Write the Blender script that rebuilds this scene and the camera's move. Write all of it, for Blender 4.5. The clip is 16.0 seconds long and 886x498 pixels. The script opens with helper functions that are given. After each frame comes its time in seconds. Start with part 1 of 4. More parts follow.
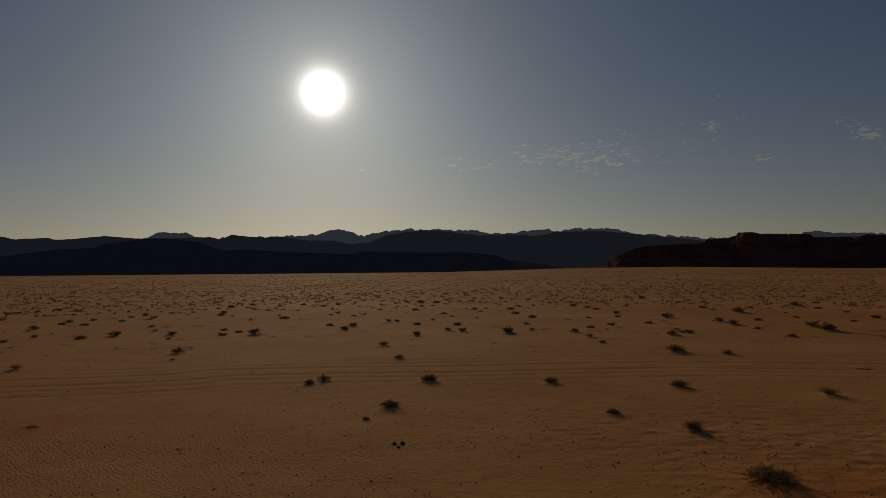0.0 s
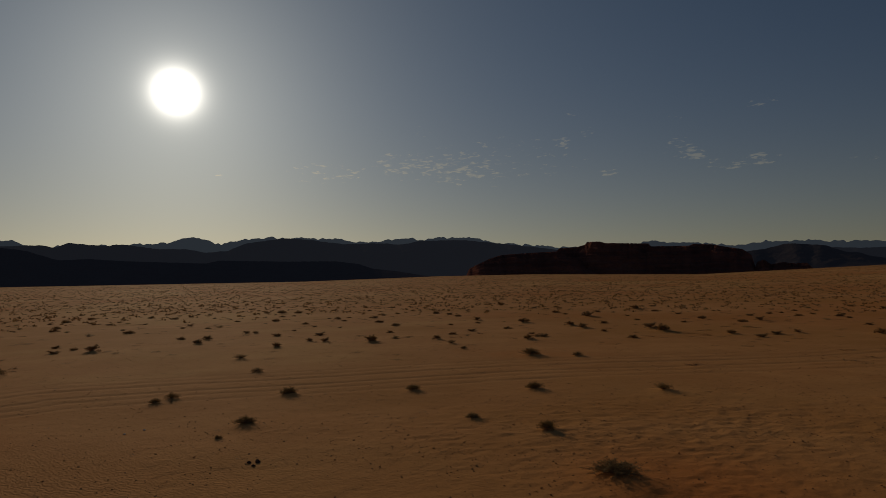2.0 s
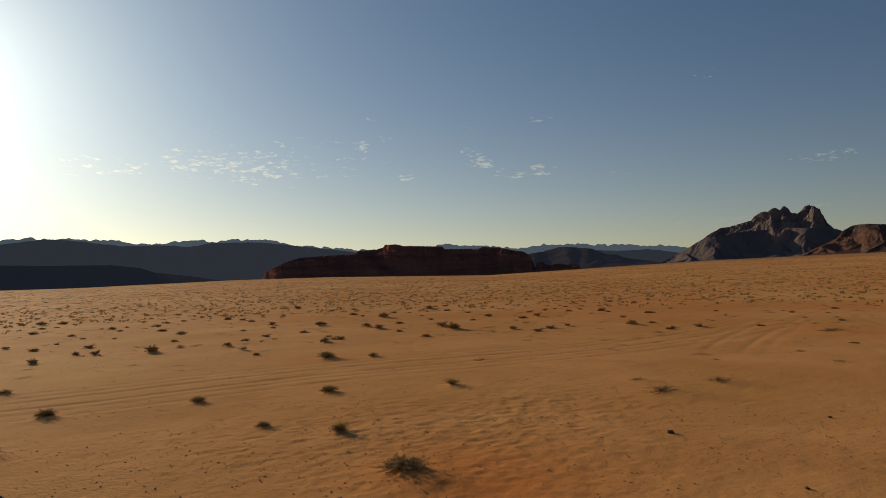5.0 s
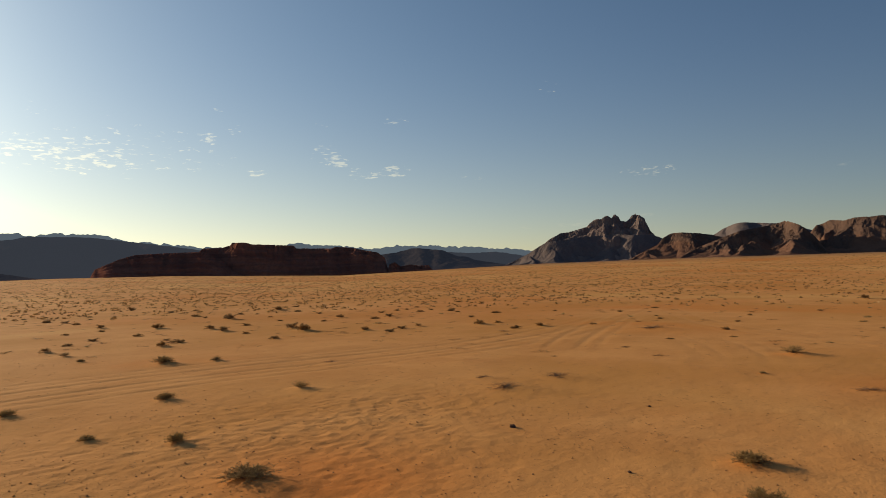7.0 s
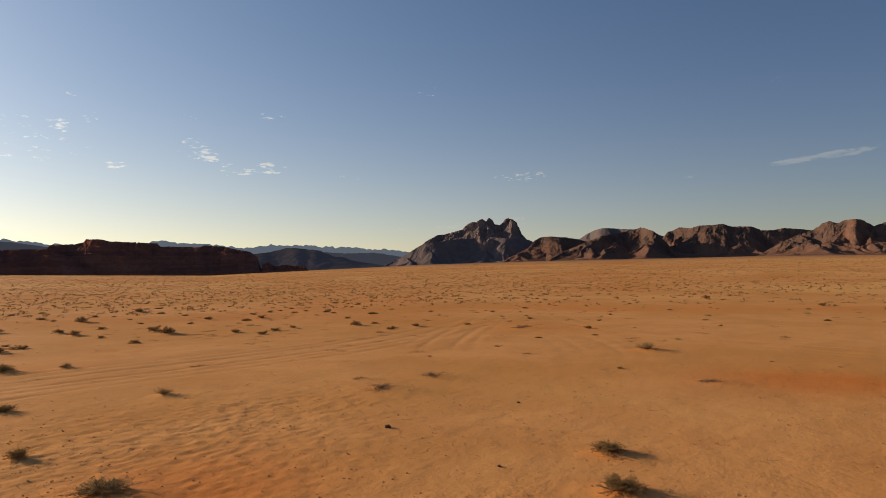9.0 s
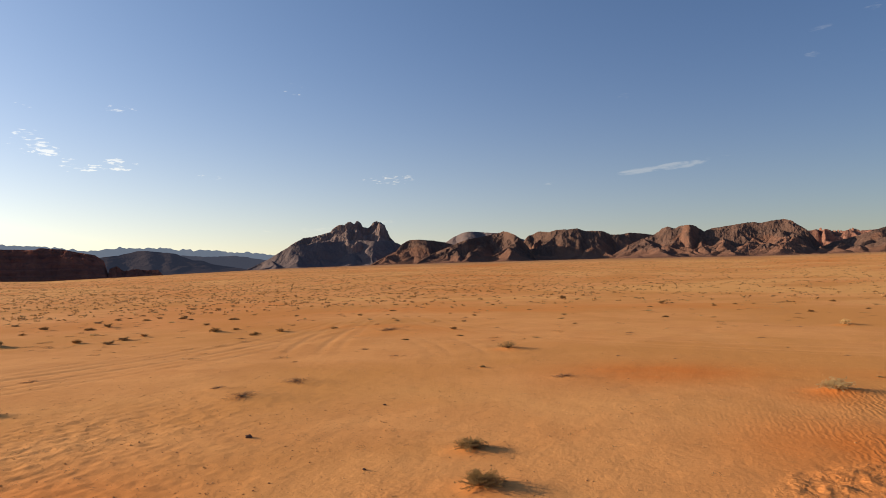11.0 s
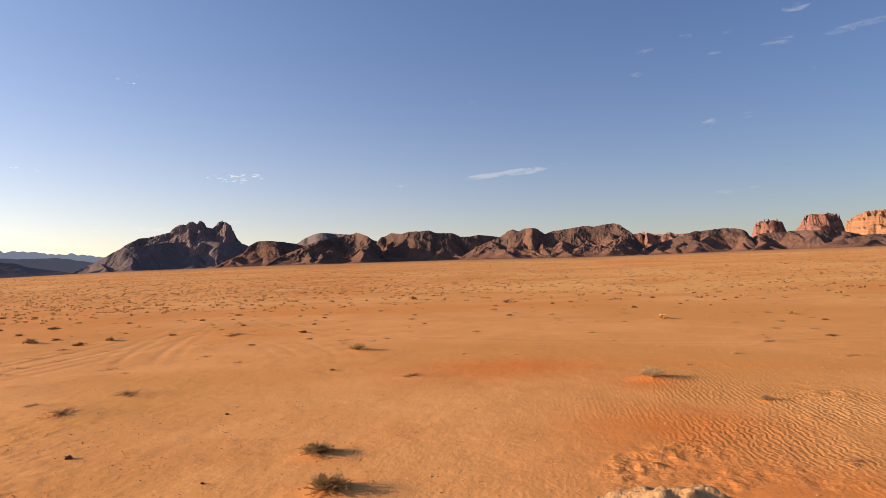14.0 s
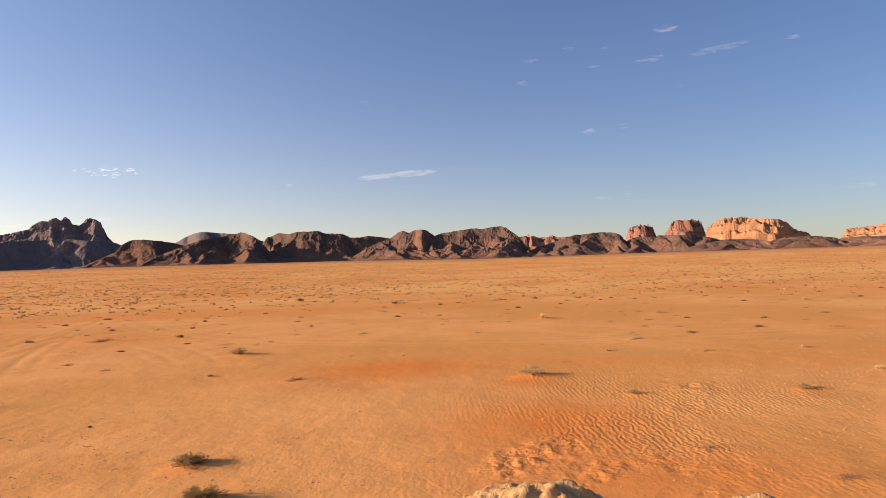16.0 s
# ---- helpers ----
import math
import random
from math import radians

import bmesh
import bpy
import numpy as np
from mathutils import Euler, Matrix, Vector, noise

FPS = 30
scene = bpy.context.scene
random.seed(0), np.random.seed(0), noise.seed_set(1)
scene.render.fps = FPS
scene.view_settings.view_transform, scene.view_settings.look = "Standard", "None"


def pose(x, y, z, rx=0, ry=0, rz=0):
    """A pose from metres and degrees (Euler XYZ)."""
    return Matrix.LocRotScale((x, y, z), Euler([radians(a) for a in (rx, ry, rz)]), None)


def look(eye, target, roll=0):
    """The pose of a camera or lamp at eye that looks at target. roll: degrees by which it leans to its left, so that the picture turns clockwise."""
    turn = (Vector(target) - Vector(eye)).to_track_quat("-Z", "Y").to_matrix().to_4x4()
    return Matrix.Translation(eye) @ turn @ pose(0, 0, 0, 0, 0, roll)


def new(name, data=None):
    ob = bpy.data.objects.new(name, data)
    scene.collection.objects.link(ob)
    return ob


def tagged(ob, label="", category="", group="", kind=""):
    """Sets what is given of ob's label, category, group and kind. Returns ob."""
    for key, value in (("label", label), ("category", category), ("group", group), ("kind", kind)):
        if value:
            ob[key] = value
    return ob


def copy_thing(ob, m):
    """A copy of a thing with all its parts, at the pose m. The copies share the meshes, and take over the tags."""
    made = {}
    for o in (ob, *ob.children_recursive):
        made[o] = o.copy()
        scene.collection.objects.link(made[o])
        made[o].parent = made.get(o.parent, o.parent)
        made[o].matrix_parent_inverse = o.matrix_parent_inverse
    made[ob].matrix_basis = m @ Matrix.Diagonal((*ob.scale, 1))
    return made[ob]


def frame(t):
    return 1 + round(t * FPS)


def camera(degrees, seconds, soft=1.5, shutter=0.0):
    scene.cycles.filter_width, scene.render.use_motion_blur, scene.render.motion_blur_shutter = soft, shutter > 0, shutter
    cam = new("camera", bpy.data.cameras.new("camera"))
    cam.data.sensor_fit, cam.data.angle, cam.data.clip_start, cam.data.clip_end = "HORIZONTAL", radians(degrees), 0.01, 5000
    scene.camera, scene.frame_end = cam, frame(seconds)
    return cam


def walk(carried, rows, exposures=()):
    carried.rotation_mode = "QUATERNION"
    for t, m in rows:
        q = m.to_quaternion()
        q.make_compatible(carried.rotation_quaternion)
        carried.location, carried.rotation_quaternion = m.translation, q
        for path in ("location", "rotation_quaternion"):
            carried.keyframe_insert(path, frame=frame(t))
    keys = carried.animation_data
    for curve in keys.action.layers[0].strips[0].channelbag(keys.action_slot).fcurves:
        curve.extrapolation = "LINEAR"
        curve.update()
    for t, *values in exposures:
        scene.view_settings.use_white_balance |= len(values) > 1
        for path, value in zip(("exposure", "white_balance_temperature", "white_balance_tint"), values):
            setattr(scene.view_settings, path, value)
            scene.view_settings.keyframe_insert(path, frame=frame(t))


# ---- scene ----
cam = camera(69.5, 16.0, soft=0.35)
EYE = 3.5
# seconds, eye x, y, z from the first eye, yaw, pitch, lean to the left (degrees)
PATH = [
    (0.0, 0.000, 0.000, 0.000, -0.02, 2.20, -0.50),
    (0.5, 0.022, 0.023, -0.003, -3.29, 2.42, -0.50),
    (1.0, 0.039, 0.030, -0.012, -6.28, 2.47, -0.77),
    (1.5, 0.062, 0.084, -0.014, -9.15, 2.64, -0.93),
    (2.0, 0.090, 0.119, -0.019, -12.14, 2.82, -1.08),
    (2.5, 0.096, 0.120, -0.021, -15.21, 2.92, -1.47),
    (3.0, 0.127, 0.129, -0.025, -18.43, 2.89, -1.40),
    (3.5, 0.157, 0.134, -0.026, -21.42, 2.81, -1.62),
    (6.0, 0.259, 0.079, -0.038, -36.47, 2.38, -1.40),
    (6.5, 0.254, 0.094, -0.034, -39.99, 2.26, -1.19),
    (7.0, 0.269, 0.108, -0.027, -43.12, 2.27, -1.42),
    (7.5, 0.271, 0.116, -0.024, -46.13, 2.23, -1.08),
    (8.0, 0.235, 0.099, -0.017, -48.84, 2.21, -1.13),
    (8.5, 0.218, 0.080, -0.018, -51.38, 2.15, -1.12),
    (11.0, 0.224, 0.004, -0.027, -65.87, 2.12, -1.51),
    (11.5, 0.253, -0.014, -0.026, -68.62, 2.09, -1.80),
    (12.0, 0.235, -0.035, -0.032, -70.96, 2.21, -1.89),
    (12.5, 0.211, -0.058, -0.028, -73.03, 2.37, -1.74),
    (13.0, 0.186, -0.079, -0.030, -74.87, 2.37, -1.89),
    (13.5, 0.217, -0.092, -0.019, -76.85, 2.15, -1.98),
    (14.0, 0.197, -0.116, -0.021, -79.03, 1.87, -1.92),
    (14.5, 0.220, -0.142, -0.010, -81.48, 1.79, -1.75),
    (15.0, 0.242, -0.161, -0.005, -83.97, 1.68, -1.41),
    (15.5, 0.244, -0.188, 0.001, -86.45, 1.70, -1.35),
    (16.0, 0.206, -0.221, -0.007, -88.86, 1.66, -1.78),
]
# the phone opens its exposure as the sun leaves the picture
EXPOSURES = [(0.0, -2.38, 6800, 11), (2.0, -2.28, 6800, 10), (2.5, -2.02, 6800, 9), (3.0, -1.62, 6750, 8), (3.5, -1.36, 6650, 8), (6.0, -0.26, 6850, 4), (7.0, -0.12, 6950, 4), (8.5, -0.06, 6950, 12),
             (11.0, 0.5, 6650, 14), (12.5, 0.65, 6650, 20), (14.5, 0.83, 6800, 21), (16.0, 0.92, 6900, 21)]
walk(cam, [(t, pose(x, y, EYE + z, 90 + pitch, 0, yaw) @ pose(0, 0, 0, 0, 0, lean)) for t, x, y, z, yaw, pitch, lean in PATH], EXPOSURES)

# ---- sun and sky ----
SUN_AZ, SUN_EL = -10.6, 15.8  # degrees clockwise from +y, and above the horizon


def heading(az, el=0.0):
    a, e = radians(az), radians(el)
    return Vector((math.sin(a) * math.cos(e), math.cos(a) * math.cos(e), math.sin(e)))


SUN_DIR = heading(SUN_AZ, SUN_EL)
sun = new("sun", bpy.data.lights.new("sun", "SUN"))
sun.data.energy, sun.data.angle, sun.data.color = 5.0, radians(0.53), (1.0, 0.80, 0.56)
sun.matrix_world = look(SUN_DIR * 200, (0, 0, 0))


class Nodes:
    """Short calls for a node tree."""

    def __init__(self, tree):
        self.tree = tree

    def add(self, kind, inputs=None, **settings):
        n = self.tree.nodes.new(kind)
        for key, value in settings.items():
            setattr(n, key, value)
        for key, value in (inputs or {}).items():
            self.put(n.inputs[key], value)
        return n

    def put(self, socket, value):
        if isinstance(value, bpy.types.NodeSocket):
            self.tree.links.new(value, socket)
        else:
            socket.default_value = value

    def math(self, op, a, b=0.0, c=0.0, clamp=False):
        return self.add("ShaderNodeMath", {0: a, 1: b, 2: c}, operation=op, use_clamp=clamp).outputs[0]

    def step(self, value, lo, hi, out_lo=0.0, out_hi=1.0):
        n = self.add("ShaderNodeMapRange", {"Value": value, "From Min": lo, "From Max": hi, "To Min": out_lo, "To Max": out_hi}, interpolation_type="SMOOTHSTEP")
        return n.outputs["Result"]

    def noise(self, vector, scale, detail=4.0, rough=0.55, distort=0.0):
        return self.add("ShaderNodeTexNoise", {"Vector": vector, "Scale": scale, "Detail": detail, "Roughness": rough, "Distortion": distort}).outputs["Fac"]

    def mix(self, fac, a, b, blend="MIX"):
        n = self.add("ShaderNodeMix", data_type="RGBA", blend_type=blend)
        self.put(n.inputs[0], fac)
        self.put(n.inputs[6], a if isinstance(a, bpy.types.NodeSocket) else (*a, 1))
        self.put(n.inputs[7], b if isinstance(b, bpy.types.NodeSocket) else (*b, 1))
        return n.outputs[2]

    def scaled(self, vector, x, y, z):
        return self.add("ShaderNodeVectorMath", {0: vector, 1: (x, y, z)}, operation="MULTIPLY").outputs[0]


world = bpy.data.worlds.new("sky")
scene.world = world
world.use_nodes = True
world.node_tree.nodes.clear()
W = Nodes(world.node_tree)
way = W.add("ShaderNodeTexCoord").outputs["Generated"]
sky = W.add("ShaderNodeTexSky", sky_type="NISHITA", sun_disc=False, sun_elevation=radians(SUN_EL), sun_rotation=radians(SUN_AZ),
            altitude=900.0, air_density=1.0, dust_density=0.55, ozone_density=2.0)
base = W.add("ShaderNodeVectorMath", {0: sky.outputs[0], 1: (0.060, 0.0755, 0.090)}, operation="MULTIPLY").outputs[0]
# dusty air dulls the sky low down
upward = W.math("MAXIMUM", W.add("ShaderNodeSeparateXYZ", {0: way}).outputs[2], 0.0)
base = W.mix(W.math("EXPONENT", W.math("MULTIPLY", upward, -7.0)), base, W.add("ShaderNodeVectorMath", {0: base, 1: (0.76, 0.64, 0.55)}, operation="MULTIPLY").outputs[0])
# the bright aureole that dust makes round the sun
cosine = W.add("ShaderNodeVectorMath", {0: way, 1: tuple(SUN_DIR)}, operation="DOT_PRODUCT").outputs["Value"]
theta = W.math("MULTIPLY", W.math("ARCCOSINE", W.math("MINIMUM", cosine, 0.999999)), 57.2958)
# hand-set dimming, deepest a third round from the sun; restored behind as fill
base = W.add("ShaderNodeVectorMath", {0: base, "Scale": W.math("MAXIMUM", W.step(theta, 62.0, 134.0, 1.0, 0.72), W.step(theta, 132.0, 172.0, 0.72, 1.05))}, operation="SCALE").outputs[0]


def glow(strength, width, colour):
    fall = W.math("MULTIPLY", W.math("EXPONENT", W.math("MULTIPLY", theta, -1.0 / width)), strength)
    return W.add("ShaderNodeVectorMath", {0: colour, "Scale": fall}, operation="SCALE").outputs[0]


def plus(a, b):
    return W.add("ShaderNodeVectorMath", {0: a, 1: b}, operation="ADD").outputs[0]


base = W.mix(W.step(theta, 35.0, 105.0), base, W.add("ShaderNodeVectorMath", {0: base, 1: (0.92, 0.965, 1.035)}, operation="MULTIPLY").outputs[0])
base = plus(base, glow(60.0, 0.62, (1.0, 0.97, 0.90)))
base = plus(base, glow(1.35, 6.8, (1.0, 0.97, 0.84)))
base = plus(base, glow(0.36, 15.0, (0.95, 0.98, 0.90)))
base = plus(base, glow(0.15, 34.0, (0.78, 0.93, 1.0)))
# dust low over the horizon
low = W.math("MULTIPLY", W.math("EXPONENT", W.math("MULTIPLY", upward, -8.5)), W.math("MULTIPLY_ADD", W.math("EXPONENT", W.math("MULTIPLY", theta, -1.0 / 42.0)), 1.75, 0.03))
base = plus(base, W.add("ShaderNodeVectorMath", {0: (1.0, 0.74, 0.38), "Scale": low}, operation="SCALE").outputs[0])
# small high clouds: fields of (azimuth, elevation, half width, half height, amount)
sep = W.add("ShaderNodeSeparateXYZ", {0: way})
azimuth = W.math("MULTIPLY", W.math("ARCTAN2", sep.outputs[0], sep.outputs[1]), 57.2958)
height = W.math("MULTIPLY", W.math("ARCSINE", sep.outputs[2]), 57.2958)
flat = W.add("ShaderNodeCombineXYZ", {0: azimuth, 1: height, 2: 0.0}).outputs[0]
CLOUDS = [(13.6, 10.0, 6.8, 2.4, 0.50), (9.0, 10.4, 4.5, 1.8, 0.50), (10.5, 13.3, 1.3, 1.0, 0.40), (2.0, 9.6, 5.5, 1.6, 0.44), (-7.3, 9.2, 1.6, 0.6, 0.42), (23.0, 11.8, 1.8, 1.0, 0.47),
          (25.2, 12.6, 1.3, 0.6, 0.48), (27.0, 9.1, 1.5, 0.6, 0.48), (24.0, 14.3, 1.1, 0.5, 0.42), (32.8, 10.7, 2.6, 1.4, 0.47), (33.8, 10.1, 1.8, 0.7, 0.56), (36.0, 9.1, 2.4, 0.9, 0.48), (32.4, 13.2, 1.1, 0.5, 0.42),
          (38.8, 9.3, 2.4, 0.8, 0.50), (45.9, 8.5, 1.8, 0.4, 0.46), (61.5, 8.4, 3.6, 0.6, 0.50), (39.0, 13.7, 2.0, 0.7, 0.41), (53.0, 16.0, 1.4, 1.0, 0.42), (16.0, 10.6, 15.0, 3.4, 0.39)]
WISPS = [(83.4, 8.25, 3.0, 0.40, 0.66), (86.4, 8.5, 3.2, 0.44, 0.68), (89.4, 8.85, 1.8, 0.26, 0.55), (112.9, 16.9, 3.4, 0.5, 0.60), (107.3, 16.8, 2.0, 0.5, 0.60), (103.2, 16.9, 1.6, 0.4, 0.55), (96.7, 17.7, 2.2, 0.32, 0.54),
         (103.9, 18.3, 1.2, 0.5, 0.56), (100.6, 18.4, 1.0, 0.5, 0.54), (108.8, 19.1, 1.6, 0.55, 0.60), (118.1, 16.8, 1.2, 0.3, 0.52), (96.6, 16.0, 1.0, 0.6, 0.50), (102.4, 11.4, 1.4, 0.7, 0.52), (105.1, 11.6, 1.1, 0.4, 0.48),
         (82.4, 14.5, 1.5, 0.6, 0.48), (101.1, 15.4, 0.6, 0.4, 0.46), (109.6, 14.4, 0.7, 0.3, 0.48), (103.6, 5.7, 4.0, 0.35, 0.47), (111.9, 6.0, 0.9, 0.3, 0.5), (113.0, 5.1, 2.2, 0.3, 0.48), (121.5, 5.1, 4.0, 0.4, 0.52),
         (75.0, 7.6, 2.0, 0.4, 0.46), (56.0, 4.3, 10.0, 0.8, 0.46)]


def cloud_field(fields, pattern, soft):
    total = None
    for az, el, w, h, amount in fields:
        u = W.math("DIVIDE", W.math("SUBTRACT", azimuth, az), w)
        v = W.math("DIVIDE", W.math("SUBTRACT", W.math("SUBTRACT", height, el), W.math("MULTIPLY", W.math("SUBTRACT", azimuth, az), 0.07 if fields is WISPS else 0.0)), h)
        d = W.math("ADD", W.math("MULTIPLY", u, u), W.math("MULTIPLY", v, v))
        window = W.math("MULTIPLY", W.step(d, 0.1, 1.3, 1.0, 0.0), amount)
        total = window if total is None else W.math("MAXIMUM", total, window)
    return W.step(W.math("ADD", pattern, total), 1.0, 1.0 + soft)


puffs = W.noise(W.scaled(flat, 1.0, 3.6, 1.0), 1.45, 5.0, 0.60, 0.4)
clumps = W.noise(W.scaled(flat, 0.6, 1.9, 1.0), 1.1, 2.0)
puffs = W.math("ADD", puffs, W.math("MULTIPLY", W.math("SUBTRACT", clumps, 0.5), 0.7))
streaks = W.noise(W.scaled(flat, 0.35, 1.7, 1.0), 1.1, 5.0, 0.62, 0.6)
cover = W.math("MAXIMUM", W.math("MULTIPLY", cloud_field(CLOUDS, puffs, 0.17), 1.0), W.math("MULTIPLY", cloud_field(WISPS, streaks, 0.26), 0.46))
lit = W.add("ShaderNodeVectorMath", {0: base, 1: (1.25, 1.12, 0.95)}, operation="MULTIPLY").outputs[0]
lit = plus(lit, (0.17, 0.145, 0.115))
final = W.mix(cover, base, lit)
W.add("ShaderNodeOutputWorld", {0: W.add("ShaderNodeBackground", {0: final, 1: 1.0}).outputs[0]})

# ---- noise on arrays ----


def value_noise(x, y, seed=0):
    xi, yi = np.floor(x).astype(np.int64), np.floor(y).astype(np.int64)
    fx, fy = x - xi, y - yi
    fx, fy = fx * fx * (3 - 2 * fx), fy * fy * (3 - 2 * fy)

    def cell(a, b):
        n = (a * 374761393 + b * 668265263 + seed * 974711) & 0x7FFFFFFF
        n = ((n ^ (n >> 13)) * 1274126177) & 0x7FFFFFFF
        n = ((n ^ (n >> 16)) * 461845907) & 0x7FFFFFFF
        return ((n ^ (n >> 15)) & 0xFFFF) / 65535.0

    low = cell(xi, yi) * (1 - fx) + cell(xi + 1, yi) * fx
    high = cell(xi, yi + 1) * (1 - fx) + cell(xi + 1, yi + 1) * fx
    return low * (1 - fy) + high * fy


def fbm(x, y, octaves=4, seed=0, gain=0.5):
    total, weight, size = 0.0, 1.0, 0.0
    for i in range(octaves):
        total = total + weight * value_noise(x * 2 ** i + 17.3 * i, y * 2 ** i - 9.1 * i, seed + i)
        size += weight
        weight *= gain
    return total / size


def ridged(x, y, octaves=4, seed=0, gain=0.55):
    total, weight, size = 0.0, 1.0, 0.0
    for i in range(octaves):
        total = total + weight * (1 - np.abs(2 * value_noise(x * 2 ** i + 5.7 * i, y * 2 ** i + 3.3 * i, seed + i) - 1))
        size += weight
        weight *= gain
    return total / size


def smooth(x, lo, hi):
    u = np.clip((x - lo) / (hi - lo), 0, 1)
    return u * u * (3 - 2 * u)


def grid_mesh(name, points, wrap=False, shade=True, attributes=None, cap=False):
    """A mesh from a (rows, columns, 3) array of points."""
    rows, cols = points.shape[:2]
    index = np.arange(rows * cols).reshape(rows, cols)
    nxt = np.roll(index, -1, axis=1) if wrap else index[:, 1:]
    cur = index if wrap else index[:, :-1]
    quads = np.stack([cur[:-1], nxt[:-1], nxt[1:], cur[1:]], axis=-1).reshape(-1, 4)
    me = bpy.data.meshes.new(name)
    me.vertices.add(rows * cols)
    me.vertices.foreach_set("co", points.reshape(-1).astype(np.float32))
    me.loops.add(quads.size)
    me.loops.foreach_set("vertex_index", quads.reshape(-1).astype(np.int32))
    me.polygons.add(len(quads))
    me.polygons.foreach_set("loop_start", np.arange(0, quads.size, 4, dtype=np.int32))
    me.polygons.foreach_set("use_smooth", np.full(len(quads), shade))
    for key, values in (attributes or {}).items():
        me.attributes.new(key, "FLOAT", "POINT").data.foreach_set("value", values.reshape(-1).astype(np.float32))
    me.update(calc_edges=True)
    me.validate()
    return me


# ---- materials ----


def material(name):
    m = bpy.data.materials.new(name)
    m.use_nodes = True
    m.node_tree.nodes.clear()
    n = Nodes(m.node_tree)
    where = n.add("ShaderNodeTexCoord").outputs["Object"]
    return m, n, where


def finish(m, n, colour, rough, relief=None, strength=0.5, distance=0.02, glow=None, spec=0.2):
    shader = n.add("ShaderNodeBsdfPrincipled", {"Base Color": colour, "Roughness": rough, "Specular IOR Level": spec})
    if relief is not None:
        n.put(shader.inputs["Normal"], n.add("ShaderNodeBump", {"Height": relief, "Strength": strength, "Distance": distance}).outputs[0])
    # emission paints haze in the air onto far rock
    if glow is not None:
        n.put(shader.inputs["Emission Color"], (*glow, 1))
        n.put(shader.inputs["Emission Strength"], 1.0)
    n.add("ShaderNodeOutputMaterial", {0: shader.outputs[0]})
    return m


def sand_material():
    m, n, where = material("sand")

    def attribute(key):
        return n.add("ShaderNodeAttribute", attribute_name=key).outputs["Fac"]

    broad = n.noise(where, 0.06, 5, 0.6, 0.4)
    patch = n.noise(where, 0.35, 5, 0.6, 0.8)
    grain = n.noise(where, 60, 3, 0.7)
    speck = n.noise(where, 9, 4, 0.7)
    colour = n.mix(n.step(patch, 0.3, 0.7), (0.62, 0.282, 0.096), (0.70, 0.338, 0.120))
    colour = n.mix(n.step(broad, 0.40, 0.62), colour, (0.58, 0.265, 0.080))
    sheet = n.noise(n.scaled(where, 1.0, 1.0, 0.0), 0.016, 4, 0.62, 1.2)
    colour = n.mix(n.step(sheet, 0.48, 0.62, 0.0, 0.75), colour, (0.70, 0.375, 0.130))
    colour = n.mix(n.step(sheet, 0.42, 0.33, 0.0, 0.7), colour, (0.63, 0.225, 0.055))
    colour = n.mix(n.math("MULTIPLY", attribute("red"), n.step(patch, 0.2, 0.75, 0.55, 1.0)), colour, (0.62, 0.185, 0.038))
    colour = n.mix(n.math("MULTIPLY", attribute("track"), 0.7), colour, (0.66, 0.33, 0.125))
    # far gravel fan, with the hills' shade on it mixed into the brown
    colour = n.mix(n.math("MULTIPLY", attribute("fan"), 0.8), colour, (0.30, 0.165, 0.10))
    colour = n.mix(n.step(speck, 0.58, 0.68, 0.0, 0.40), colour, (0.34, 0.145, 0.05))
    litter = n.noise(where, 2.6, 5, 0.72)
    colour = n.mix(n.step(litter, 0.58, 0.66, 0.0, 0.25), colour, (0.40, 0.18, 0.065))
    dots = n.noise(where, 26, 3, 0.65)
    colour = n.mix(n.step(dots, 0.60, 0.70, 0.0, 0.24), colour, (0.34, 0.145, 0.055))
    colour = n.mix(n.step(dots, 0.40, 0.30, 0.0, 0.22), colour, (0.74, 0.43, 0.18))
    colour = n.mix(n.step(grain, 0.25, 0.8, 0.0, 0.18), colour, (0.42, 0.17, 0.05))

    def ripples(angle, length, key, bend):
        turned = n.add("ShaderNodeMapping", {"Vector": where, "Rotation": (0, 0, radians(angle))}).outputs[0]
        wave = n.add("ShaderNodeTexWave", {"Vector": turned, "Scale": 0.314 / length, "Distortion": bend, "Detail": 2.0, "Detail Scale": 1.6, "Detail Roughness": 0.6},
                     wave_type="BANDS", bands_direction="X", wave_profile="SIN").outputs["Fac"]
        return n.math("MULTIPLY", wave, attribute(key))

    lumps = n.math("MULTIPLY", n.noise(where, 3.0, 5, 0.62), 0.9)
    crumbs = n.math("MULTIPLY", n.noise(where, 15.0, 3, 0.6), 0.30)
    relief = n.math("ADD", n.math("ADD", lumps, crumbs), n.math("MULTIPLY", grain, 0.05))
    clods = n.math("SUBTRACT", n.noise(where, 8.0, 4, 0.6, 0.2), 0.5)
    relief = n.math("ADD", relief, n.math("MULTIPLY", n.math("MULTIPLY", clods, attribute("rough")), 2.4))
    relief = n.math("ADD", relief, n.math("MULTIPLY", ripples(-92, 0.14, "ripple_east", 8.0), 0.30))
    relief = n.math("ADD", relief, n.math("MULTIPLY", ripples(-45, 0.10, "ripple_north", 12.0), 0.26))
    return finish(m, n, colour, 0.95, relief, 0.9, 0.025, spec=0.03)


